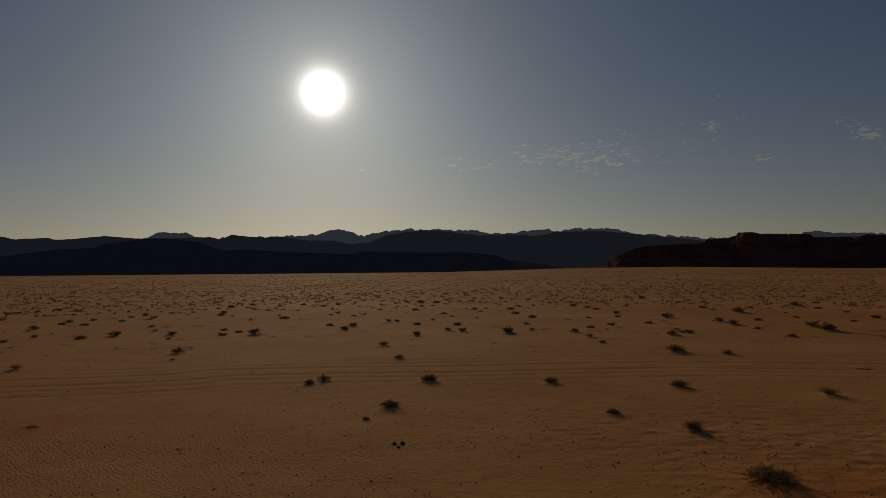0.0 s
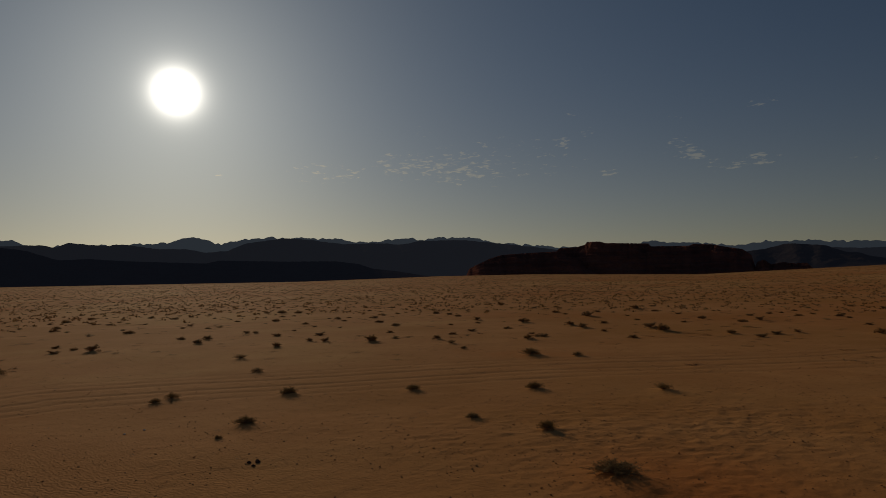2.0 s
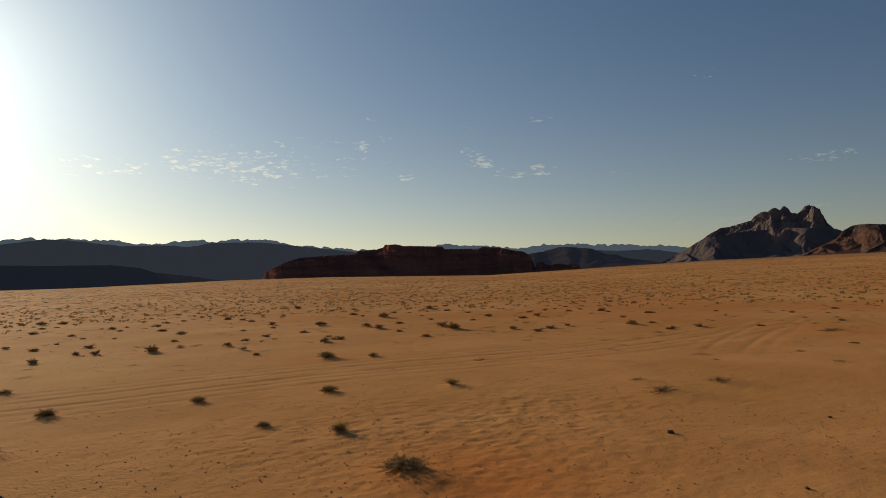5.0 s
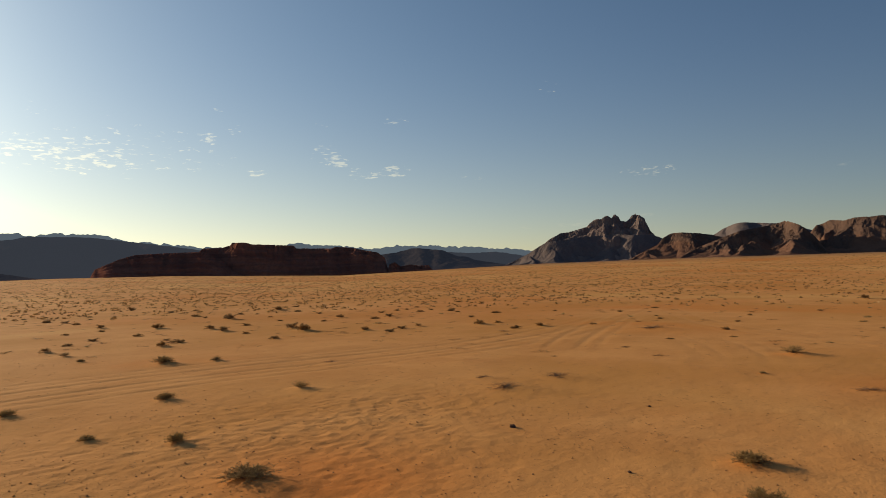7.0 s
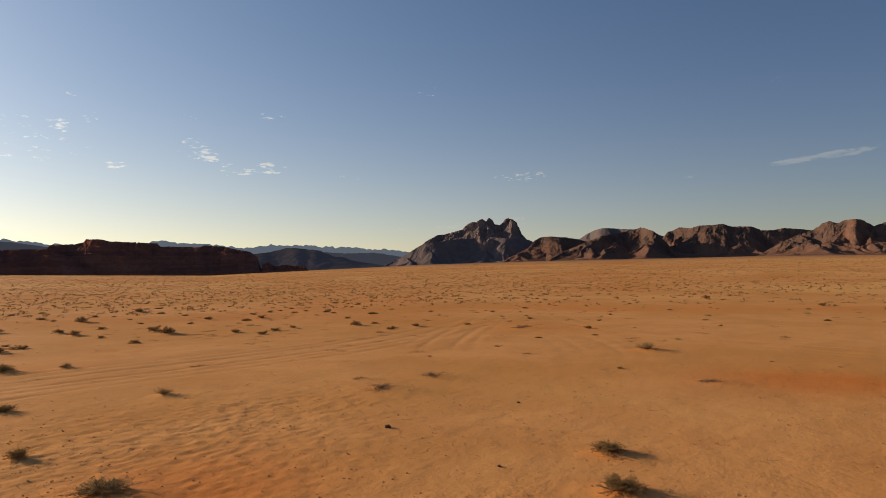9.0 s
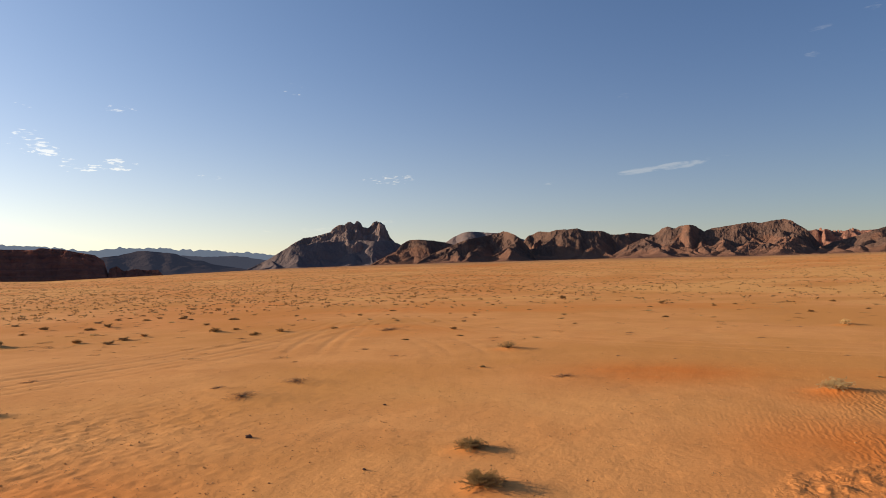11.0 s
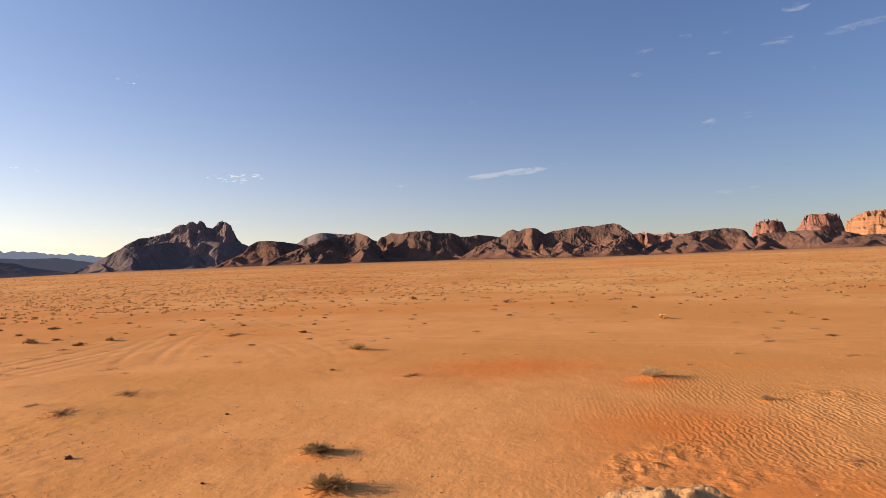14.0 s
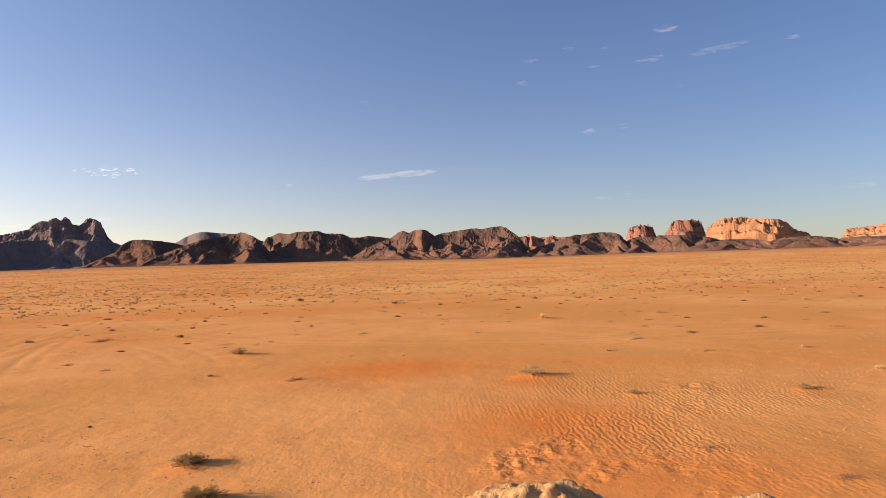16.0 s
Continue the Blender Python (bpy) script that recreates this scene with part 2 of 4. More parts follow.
def rock_material(name, low, high, dark, scale, strata=0.0, relief=1.0, glow=None, debris=None):
    """Weathered rock: blotches, streaks and, where it is layered, beds; gravel where the slope is not bare. glow:
    emission standing in for haze.
    """
    m, n, where = material(name)
    blotch = n.noise(where, 0.03 * scale, 6, 0.65, 0.6)
    fine = n.noise(where, 0.25 * scale, 6, 0.7)
    colour = n.mix(n.step(blotch, 0.32, 0.68), low, high)
    beds = n.noise(n.scaled(where, 0.006 * scale, 0.006 * scale, 0.16 * scale), 1.0, 4, 0.6, 0.3)
    colour = n.mix(n.math("MULTIPLY", n.step(beds, 0.42, 0.62), strata), colour, dark)
    colour = n.mix(n.step(fine, 0.45, 0.75, 0.0, 0.6), colour, dark)
    if debris:
        bare = n.add("ShaderNodeAttribute", attribute_name="bare").outputs["Fac"]
        gravel_share = n.step(n.math("ADD", bare, n.math("MULTIPLY", n.math("SUBTRACT", fine, 0.5), 1.3)), 0.25, 0.65, 1.0, 0.0)
        colour = n.mix(gravel_share, colour, n.mix(n.step(blotch, 0.4, 0.65), debris, tuple(0.78 * c for c in debris)))
    height = n.math("ADD", fine, n.math("MULTIPLY", beds, strata))
    return finish(m, n, colour, 1.0, height, 0.8 * relief, 2.5 / scale, glow, spec=0.0)


SAND = sand_material()
BROWN = rock_material("brown_granite", (0.108, 0.069, 0.055), (0.145, 0.087, 0.066), (0.078, 0.055, 0.049), 1.0, debris=(0.19, 0.102, 0.071))
PEAK = rock_material("dark_sandstone", (0.18, 0.135, 0.126), (0.23, 0.168, 0.150), (0.135, 0.106, 0.103), 1.0, 0.35)
APRON = rock_material("peak_scree", (0.135, 0.109, 0.108), (0.165, 0.127, 0.120), (0.110, 0.092, 0.093), 1.0, 0.1, relief=0.7)
RED = rock_material("red_sandstone", (0.21, 0.085, 0.062), (0.28, 0.115, 0.078), (0.115, 0.052, 0.044), 2.0, 0.5)
PALE = rock_material("pale_sandstone", (0.33, 0.165, 0.085), (0.42, 0.225, 0.112), (0.24, 0.115, 0.07), 0.9, 0.6)
PINK = rock_material("pink_sandstone", (0.24, 0.12, 0.088), (0.31, 0.155, 0.108), (0.15, 0.08, 0.065), 0.9, 0.45)
# near-black hills; their faint blue emission is haze painted on
DARK = rock_material("dark_hill_haze_glow", (0.034, 0.028, 0.028), (0.046, 0.037, 0.036), (0.026, 0.022, 0.022), 1.0, 0.2, glow=(0.013, 0.0155, 0.024))
# far ranges: hardly any rock colour, mostly blue emission in place of haze
RANGE_NEAR = rock_material("haze_glow_range", (0.022, 0.018, 0.018), (0.03, 0.024, 0.024), (0.018, 0.015, 0.015), 0.5, 0.2, glow=(0.036, 0.041, 0.056))
RANGE_FAR = rock_material("distant_haze_glow", (0.015, 0.013, 0.013), (0.02, 0.017, 0.017), (0.012, 0.011, 0.011), 0.4, 0.2, glow=(0.095, 0.12, 0.155))

# ---- the plain ----
EDGE_AZ = (-40, 0, 12, 20, 34, 44, 52, 62, 80, 92, 105, 125)
EDGE_EL = (0.08, 0.12, 0.38, 0.40, 0.12, 0.45, 0.72, 0.84, 0.84, 0.66, 0.70, 0.60)


def plain(x, y):
    """Height of the plain, which rises gently towards the mountains."""
    r, az = np.hypot(x, y), np.degrees(np.arctan2(x, y))
    rise = np.interp(az, EDGE_AZ, EDGE_EL)
    return (EYE + r * np.tan(np.radians(rise))) * smooth(r, 40, 480)


# shrubs: x, y, width
SHRUBS_NORTH = [
    (-4.30, 20.51, 0.38), (-3.94, 21.10, 0.46), (-0.46, 20.95, 0.56), (-1.42, 16.82, 0.52), (-1.88, 15.49, 0.20), (-1.82, 26.46, 0.47),
    (-2.91, 31.17, 0.61), (-1.54, 36.30, 0.55), (-5.98, 42.69, 0.65), (-6.15, 40.13, 0.54), (-4.05, 46.95, 0.50), (-3.43, 46.99, 0.42),
    (-15.97, 37.60, 0.65), (-11.95, 28.93, 0.61), (-11.20, 26.51, 0.26), (-19.18, 37.48, 0.67), (-11.03, 37.50, 0.76), (3.70, 37.15, 0.86),
    (1.18, 38.32, 0.55), (0.24, 39.34, 0.42), (2.93, 60.08, 0.64), (-2.60, 74.37, 0.92), (-9.32, 56.89, 0.61), (3.39, 20.42, 0.46),
    (-26.72, 41.82, 0.70), (-23.70, 37.21, 0.39), (-16.24, 24.38, 0.47)]
SHRUBS_NORTHEAST = [
    (7.12, 19.44, 0.56), (10.02, 27.79, 0.84), (11.87, 26.78, 0.52), (10.74, 17.99, 0.56), (4.15, 15.84, 0.36), (5.44, 14.08, 0.44),
    (5.26, 10.48, 0.95), (7.85, 34.44, 0.50), (7.88, 31.85, 0.35), (7.63, 37.32, 0.54), (16.91, 48.52, 0.82), (14.21, 52.76, 0.68),
    (24.37, 52.79, 1.10), (18.99, 44.22, 0.68), (18.90, 41.79, 0.73), (22.68, 39.29, 0.97), (22.08, 37.02, 1.00), (12.46, 34.93, 0.59),
    (33.93, 61.98, 1.10), (31.73, 30.31, 0.77), (46.84, 28.69, 0.48), (24.13, 77.96, 1.01), (30.89, 45.67, 0.68), (33.46, 42.24, 0.76),
    (24.70, 33.79, 0.59), (28.56, 32.97, 0.46), (32.64, 25.84, 0.59)]
SHRUBS_EAST = [
    (27.34, 9.13, 0.81), (22.01, 8.32, 0.21), (11.89, 4.75, 0.62), (9.80, 3.72, 0.80), (72.84, 17.69, 0.93), (20.27, -2.48, 0.83),
    (17.26, -4.80, 0.35), (17.15, -9.21, 0.45), (62.32, 5.80, 0.77), (50.77, -27.38, 0.71), (41.45, -5.65, 0.74), (19.92, -12.99, 0.34),
    (23.14, -3.98, 0.17), (42.81, -13.47, 0.55), (25.56, -6.06, 0.23), (24.94, -13.42, 0.30), (59.73, -27.33, 0.58)]
# low dead twigs half buried in sand: x, y, width
DEAD = [
    (-9.53, 14.87, 0.45), (14.86, 22.56, 0.82), (15.82, 14.91, 0.54), (17.38, 13.07, 1.00), (14.80, 13.02, 1.12), (28.51, 25.30, 0.61),
    (34.48, 19.03, 1.39), (24.00, 13.04, 0.48), (20.64, 5.02, 0.75), (11.83, 6.13, 0.22), (7.93, 10.66, 0.19), (12.15, -4.76, 0.52),
    (10.32, -6.17, 0.50), (24.70, -9.69, 0.61), (29.15, -8.29, 0.80), (33.76, -1.22, 0.54), (26.11, 4.14, 0.33)]
STONES = [(-1.02, 13.24, 0.12), (-0.86, 13.27, 0.16), (-0.92, 13.00, 0.10), (11.26, 9.69, 0.20), (10.08, 6.06, 0.11), (15.20, 8.53, 0.12)]
NAMED = SHRUBS_NORTH + SHRUBS_NORTHEAST + SHRUBS_EAST
# wheel tracks: a way along the foot of the slope that bends off, and one that joins it
TRACKS = [
    [(-60.0, 16.0), (-14.0, 21.2), (-7.8, 23.0), (0.3, 23.6), (8.7, 24.1), (15.7, 23.2), (21.9, 22.7), (29.0, 23.3), (38.2, 25.5), (49.3, 28.5), (57.6, 31.1), (70.0, 40.0), (82.0, 60.0)],
    [(20.4, 15.3), (25.3, 18.5), (31.9, 21.7), (43.0, 26.3), (57.0, 31.6)],
    [(57.6, 31.1), (44.9, 21.9), (37.8, 15.7), (33.9, 10.2), (31.0, 2.0), (30.0, -10.0), (33.0, -30.0)],
    [(20.0, 9.0), (24.6, 9.9), (27.5, 11.5), (31.2, 14.4), (36.0, 20.0)]]


def track_depth(x, y):
    """How deep wheels have pressed the sand at a place, 0 to 1."""
    out = np.zeros_like(x)
    near = (np.hypot(x, y) < 110) & (np.hypot(x, y) > 8)
    px, py = x[near], y[near]
    best = np.zeros_like(px)
    for k, line in enumerate(TRACKS):
        p = np.array(line)
        t = np.linspace(0, len(p) - 1, 90)
        # a rounded line through the turning points
        i = np.clip(t.astype(int), 0, len(p) - 2)
        u = (t - i)[:, None]
        a, b = p[np.maximum(i - 1, 0)], p[i]
        c, d = p[i + 1], p[np.minimum(i + 2, len(p) - 1)]
        q = 0.5 * (2 * b + (c - a) * u + (2 * a - 5 * b + 4 * c - d) * u ** 2 + (3 * b - a - 3 * c + d) * u ** 3)
        dist = np.full(px.shape, 1e9)
        for s in range(len(q) - 1):
            v = q[s + 1] - q[s]
            w = np.clip(((px - q[s, 0]) * v[0] + (py - q[s, 1]) * v[1]) / max(v @ v, 1e-9), 0, 1)
            dist = np.minimum(dist, np.hypot(px - q[s, 0] - w * v[0], py - q[s, 1] - w * v[1]))
        ends = smooth(np.minimum(np.hypot(px - q[0, 0], py - q[0, 1]), np.hypot(px - q[-1, 0], py - q[-1, 1])), 2.5, 8.0)
        for offset in (0.75, 1.65, 2.6) if k == 0 else (0.75, 1.6):
            best = np.maximum(best, np.exp(-((dist - offset) / 0.15) ** 2) * (1.0 if offset < 1 else 0.6) * (0.8, 0.9, 0.7, 0.4)[k] * ends)
    out[near] = best
    return out


def blob(x, y, cx, cy, rx, ry, turn=0.0):
    c, s = math.cos(radians(turn)), math.sin(radians(turn))
    u, v = (x - cx) * c + (y - cy) * s, -(x - cx) * s + (y - cy) * c
    return np.exp(-((u / rx) ** 2 + (v / ry) ** 2))


def trodden(x, y):
    """Where the sand is broken and trodden, 0 to 1."""
    spots = blob(x, y, 11.6, -1.0, 1.3, 0.6, -35) + blob(x, y, 13.2, -2.6, 1.4, 0.5, -42) + 0.9 * blob(x, y, 17.5, -6.3, 2.2, 0.8, -20) + 0.8 * blob(x, y, 10.6, -3.2, 1.6, 1.6) + 0.5 * blob(x, y, 8.3, 5.0, 1.2, 1.0) + 0.5 * blob(x, y, 8.5, 13.5, 6.5, 2.5, -10)
    return np.clip(spots, 0, 1) * smooth(fbm(x * 0.9, y * 0.9, 3, 57), 0.30, 0.55)


def ground_detail(x, y, track):
    """Hummocks, drifts behind shrubs, and ruts."""
    r = np.hypot(x, y)
    fade = smooth(r, 260, 60)
    h = 0.08 * (fbm(x * 0.22, y * 0.22, 3, 11) - 0.5) + 0.026 * (fbm(x * 1.1, y * 1.5, 5, 21, 0.62) - 0.5)
    rough = trodden(x, y)
    h = h + 0.11 * np.clip(rough, 0, 1) * (ridged(x * 2.9, y * 2.9, 4, 31) - 0.55)
    pebbled = 0.8 * blob(x, y, 8.0, 14.5, 7.0, 3.5, -10) + 0.5 * blob(x, y, 7, 10, 4, 3)
    h = h + 0.07 * np.clip(pebbled, 0, 1) * (ridged(x * 3.1, y * 3.1, 3, 41) - 0.5)
    for sx, sy, w in SHRUBS_NORTHEAST + SHRUBS_EAST + SHRUBS_NORTH + DEAD:
        m = np.abs(x - sx) + np.abs(y - sy) < 4 * w + 1
        if m.any():
            h[m] = h[m] + (0.06 if (sx, sy, w) in DEAD else 0.14) * w * blob(x[m], y[m], sx + 0.1 * w, sy - 0.35 * w, 0.55 * w, 0.9 * w, 10)
    return h * fade - 0.036 * track


def build_ground():
    az = np.radians(np.concatenate([np.arange(-45, 138, 0.30), np.arange(138, 315, 3.0)]))
    near = 3.0 * 1.0055 ** np.arange(0, 500)
    near = np.concatenate([near, near[-1] * 1.012 ** np.arange(1, 40)])
    far = near[-1] * 1.023 ** np.arange(1, 222)
    r = np.concatenate([[0.02, 0.5, 1.0, 1.5, 2.0, 2.5], near, far])
    r = np.append(r[r < 4850], 4900.0)
    A, R = np.meshgrid(az, r)
    x, y = R * np.sin(A), R * np.cos(A)
    track = track_depth(x, y)
    z = plain(x, y) + ground_detail(x, y, track)
    east = 0.9 * blob(x, y, 14.0, -5.0, 3.4, 4.2) + 1.0 * blob(x, y, 17, -9, 5, 6) + 0.6 * blob(x, y, 9.6, 0.2, 1.8, 1.6) + 0.2 * blob(x, y, 11.6, 3.6, 1.0, 0.7) + 0.6 * blob(x, y, 19.0, -3.5, 2.6, 1.5)
    east = east * (0.25 + 0.75 * smooth(fbm(x * 0.30, y * 0.30, 3, 83), 0.34, 0.54))
    north = 1.1 * blob(x, y, -6.5, 13.0, 5.5, 3.6) + 0.4 * blob(x, y, 0.0, 12.0, 4.0, 4.0)
    red = 1.0 * blob(x, y, 22.5, 2.2, 2.2, 3.4, 15) + 1.0 * blob(x, y, 14.4, -2.2, 2.6, 2.2, -30) + 0.9 * blob(x, y, 6.4, 9.6, 1.9, 2.2) + 0.8 * blob(x, y, 10.5, -3.5, 1.6, 3.0) + 0.6 * blob(x, y, 19.6, -2.2, 1.4, 1.2)
    red = red + 0.3 * smooth(fbm(x * 0.05, y * 0.05, 3, 77), 0.55, 0.75) * smooth(R, 25, 60)
    for sx, sy, w in SHRUBS_EAST:
        red = red + 0.6 * blob(x, y, sx, sy, 0.8 * w, 0.8 * w)
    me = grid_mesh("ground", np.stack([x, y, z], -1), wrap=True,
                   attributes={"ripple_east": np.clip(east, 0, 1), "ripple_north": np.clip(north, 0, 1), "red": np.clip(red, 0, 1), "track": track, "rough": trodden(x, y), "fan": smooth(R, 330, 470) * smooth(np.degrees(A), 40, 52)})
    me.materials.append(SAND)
    return tagged(new("ground", me), "orange desert sand plain with ripples, ruts and scattered shrubs", "ground", kind="structure")


ground = build_ground()


def ground_at(x, y):
    X, Y = np.array([float(x)]), np.array([float(y)])
    return float((plain(X, Y) + ground_detail(X, Y, track_depth(X, Y)))[0])


# ---- mountains ----


def massif(name, label, mat, skyline, foot, depth, step=0.06, rows=80, shape=1.2, amp=0.55, wave=70.0, fine=0.03, terrace=0, joints=0.0,
           sigma=0.2, lobes=0.10, wander=0.6, jag=0.0, bulge=0.0, seed=0, category="mountain", kind=""):
    """A mountain at the edge of the plain. skyline: azimuth and elevation of its main crests and saddles, in degrees.
    foot: distance of its foot; depth: from foot to crest; shape: over 1 concave slopes, under 1 steep ones; amp and wave: depth (share of
    the height) and spacing (metres) of its spurs; terrace: number of ledges; joints: depth of upright clefts; sigma: how closely the crest keeps to the skyline; bulge: metres by which its ends lie behind its middle."""
    s_az, s_el = np.array(skyline).T
    az = np.arange(s_az[0], s_az[-1] + step * 0.5, step)
    a = np.radians(az)
    tan_el = np.tan(np.radians(np.interp(az, s_az, s_el) + jag * (fbm(az * 6.0, az * 0 + seed, 4, seed + 2, 0.6) - 0.5)))
    front = foot * (1 + lobes * (fbm(az * 0.5, az * 0 + 2.0, 3, seed + 7) - 0.5))
    front = front + bulge * ((az - s_az[0]) * 2 / (s_az[-1] - s_az[0]) - 1) ** 2
    crest = front + depth * (1 - wander / 2 + wander * fbm(az * 0.4, az * 0 + 5, 3, seed + 9))
    base = plain(front * np.sin(a), front * np.cos(a)) - 1.5
    u = np.concatenate([np.linspace(0, 1, rows) ** 0.9, np.linspace(1, 1.5, rows // 4 + 1)[1:]])
    A, U = np.meshgrid(a, u)
    R = front + (crest - front) * U
    x, y = R * np.sin(A) / wave, R * np.cos(A) / wave
    wx = 0.9 * (fbm(x * 0.6, y * 0.6, 3, seed + 13) - 0.5)
    wy = 0.9 * (fbm(x * 0.6, y * 0.6, 3, seed + 14) - 0.5)
    spurs = ridged(x + wx, y + wy, 5, seed + 23, 0.42) * 0.75 + 0.25 * fbm(x * 0.5, y * 0.5, 2, seed + 27)
    body = np.where(U < 1, np.clip(U, 0, 1) ** shape, 1 - 0.5 * np.clip(U - 1, 0, 1) ** 1.2)
    h = body * (1 - amp * np.clip(1.25 - 1.35 * spurs, 0, 1))
    if terrace:
        t = h * terrace + 0.8 * (fbm(x * 0.8, y * 0.8, 3, seed + 31) - 0.5)
        h = 0.25 * h + 0.75 * np.clip((np.floor(t) + smooth(t - np.floor(t), 0.35, 0.75)) / terrace, 0, 2)
    if joints:
        cleft = 1 - np.abs(2 * value_noise(x * 3.1 + wx, y * 3.1 + wy, seed + 33) - 1)
        cleft2 = 1 - np.abs(2 * value_noise(x * 6.3 + wy, y * 6.3, seed + 35) - 1)
        h = h * (1 - joints * smooth(cleft, 0.80, 0.99) - 0.6 * joints * smooth(cleft2, 0.82, 0.99))
    h = h + fine * np.minimum(body * 4, 1) * (0.7 * (0.4 - ridged(x * 4, y * 4, 3, seed + 37, 0.5)) + 0.5 * (ridged(x * 10, y * 10, 3, seed + 38, 0.6) - 0.6))
    height = (crest * tan_el + EYE - base) * h
    # bring each bearing's highest point to the skyline
    top = np.argmax((base + height - EYE) / R, axis=0)
    cols = np.arange(len(az))
    reach = np.maximum(R[top, cols] * tan_el + EYE - base, 0.3) / np.maximum(height[top, cols], 0.1)
    half = max(1, int(3 * sigma / step))
    kernel = np.exp(-0.5 * (np.arange(-half, half + 1) * step / sigma) ** 2)
    reach = np.convolve(np.pad(np.log(reach), half, mode="edge"), kernel / kernel.sum(), mode="valid")
    Z = base + height * np.exp(reach)
    points = np.stack([R * np.sin(A), R * np.cos(A), Z], -1)
    last_r, last_z = R[-1], Z[-1]
    back = [np.stack([(last_r + depth * k) * np.sin(a), (last_r + depth * k) * np.cos(a), base - 6 + (last_z - base + 6) * (1 - k) ** 1.2], -1) for k in (0.3, 0.65, 1.0)]
    me = grid_mesh(name, np.concatenate([points, np.array(back)]), shade=False)
    me.materials.append(mat)
    return tagged(new(name, me), label, category, kind=kind)


def spur_range(name, label, mat, skyline, foot, depth, gap=(2.0, 3.8), slope=0.55, relief=5.0, rock=4.0, round_top=9.0, fan=5.0, swing=3.0, hills=0, wide=1.0, wander=0.4, steep=0.9, wall=1.0, crag=0.0,
               step=0.06, rows=90, sigma=0.25, jag=0.04, seed=0, category="mountain", kind=""):
    """Hills of long straight slopes: a crest and spurs that run down from it towards the plain, with smaller spurs off their sides.
    gap: degrees between spurs; slope: of their sides; relief and rock: metres of unevenness and of bare outcrops; fan: how softly the foot runs out."""
    pick = random.Random(seed)
    s_az, s_el = np.array(skyline).T
    az = np.arange(s_az[0], s_az[-1] + step * 0.5, step)
    a = np.radians(az)
    tan_el = np.tan(np.radians(np.interp(az, s_az, s_el) + jag * (fbm(az * 4.0, az * 0 + seed, 3, seed + 2, 0.5) - 0.5)))
    crest = foot + depth * (1 - wander / 2 + wander * smooth(fbm(az * 0.3, az * 0 + 5, 3, seed + 9), 0.2, 0.8))
    U = np.concatenate([np.linspace(-0.25, 1.0, rows), np.linspace(1.0, 1.25, rows // 6 + 1)[1:]])
    A, U = np.meshgrid(a, U)
    R = foot + (crest - foot) * U
    x, y = R * np.sin(A), R * np.cos(A)
    size = wide
    for length, far, sd in ((70.0, 26.0, 13), (24.0, 9.0, 15), (9.0, 3.0, 17)):
        x, y = x + size * far * (fbm(x / length / size, y / length / size, 2, seed + sd) - 0.5), y + size * far * (fbm(x / length / size, y / length / size, 2, seed + sd + 1) - 0.5)
    base = plain(R * np.sin(A), R * np.cos(A)) - 1.5
    top_z = np.maximum(crest * tan_el + EYE - plain(crest * np.sin(a), crest * np.cos(a)), 1.0)
    half = int(1.8 / step)
    kernel = np.exp(-0.5 * (np.arange(-half, half + 1) * step / 0.6) ** 2)
    top_z = np.convolve(np.pad(top_z, half, mode="edge"), kernel / kernel.sum(), mode="valid")
    rr = np.hypot(x, y)
    h = wall * top_z - slope * steep * np.maximum(crest - rr, 0) - 0.5 * np.maximum(rr - crest, 0)

    def spur(sx, sy, ex, ey, z0, z1, tilt):
        vx, vy = ex - sx, ey - sy
        t = np.clip(((x - sx) * vx + (y - sy) * vy) / (vx * vx + vy * vy), 0, 1)
        d = np.hypot(x - sx - t * vx, y - sy - t * vy)
        ridge = z0 + (z1 - z0) * t ** 0.9 + 0.10 * z0 * (fbm(t * 5, t * 0 + sx * 0.01, 3, seed + 41) - 0.5)
        w = round_top * size
        return ridge - tilt * (np.sqrt(d * d + w * w) - w)

    b = s_az[0] + 0.5
    while b < s_az[-1] - 0.3:
        c = float(np.interp(b, az, crest))
        z0 = float(np.interp(b, az, top_z)) * pick.uniform(0.72, 1.0)
        e = b + pick.uniform(-swing, swing)
        end = foot + depth * pick.uniform(-0.02, 0.35)
        p, q = heading(b) * c, heading(e) * end
        h = np.maximum(h, spur(p.x, p.y, q.x, q.y, z0, -2.0, slope * pick.uniform(0.65, 1.25)))
        for _ in range(hills):
            g = b + pick.uniform(-1.5, 1.5)
            m = heading(g) * (foot + depth * pick.uniform(0.2, 0.7))
            zz = z0 * pick.uniform(0.3, 0.75)
            n = m + heading(g + pick.uniform(100, 260)) * zz * 1.4
            h = np.maximum(h, spur(m.x, m.y, n.x, n.y, zz, 0.3 * zz, slope * pick.uniform(0.85, 1.2)))
        for _ in range(3):
            s0 = pick.uniform(0.1, 0.65)
            m = p.lerp(q, s0)
            way_down = (q - p).normalized()
            turned = way_down * math.cos(0.9) + way_down.cross(Vector((0, 0, 1))) * math.sin(0.9) * pick.choice((-1, 1))
            zz = z0 * (1 - s0 ** 0.9) * 0.96
            n = m + turned * min(zz / 0.33, depth * 0.5)
            h = np.maximum(h, spur(m.x, m.y, n.x, n.y, zz, 0.0, slope * pick.uniform(1.0, 1.3)))
        b += pick.uniform(*gap)
    k = fan
    h = k * np.logaddexp(0, h / k)
    mask = smooth(h, 1.0, 16.0) * (1 - 0.45 * smooth(h, 0.62 * top_z, 1.0 * top_z) * smooth(U, 0.5, 0.9))
    px, py = R * np.sin(A) / size, R * np.cos(A) / size
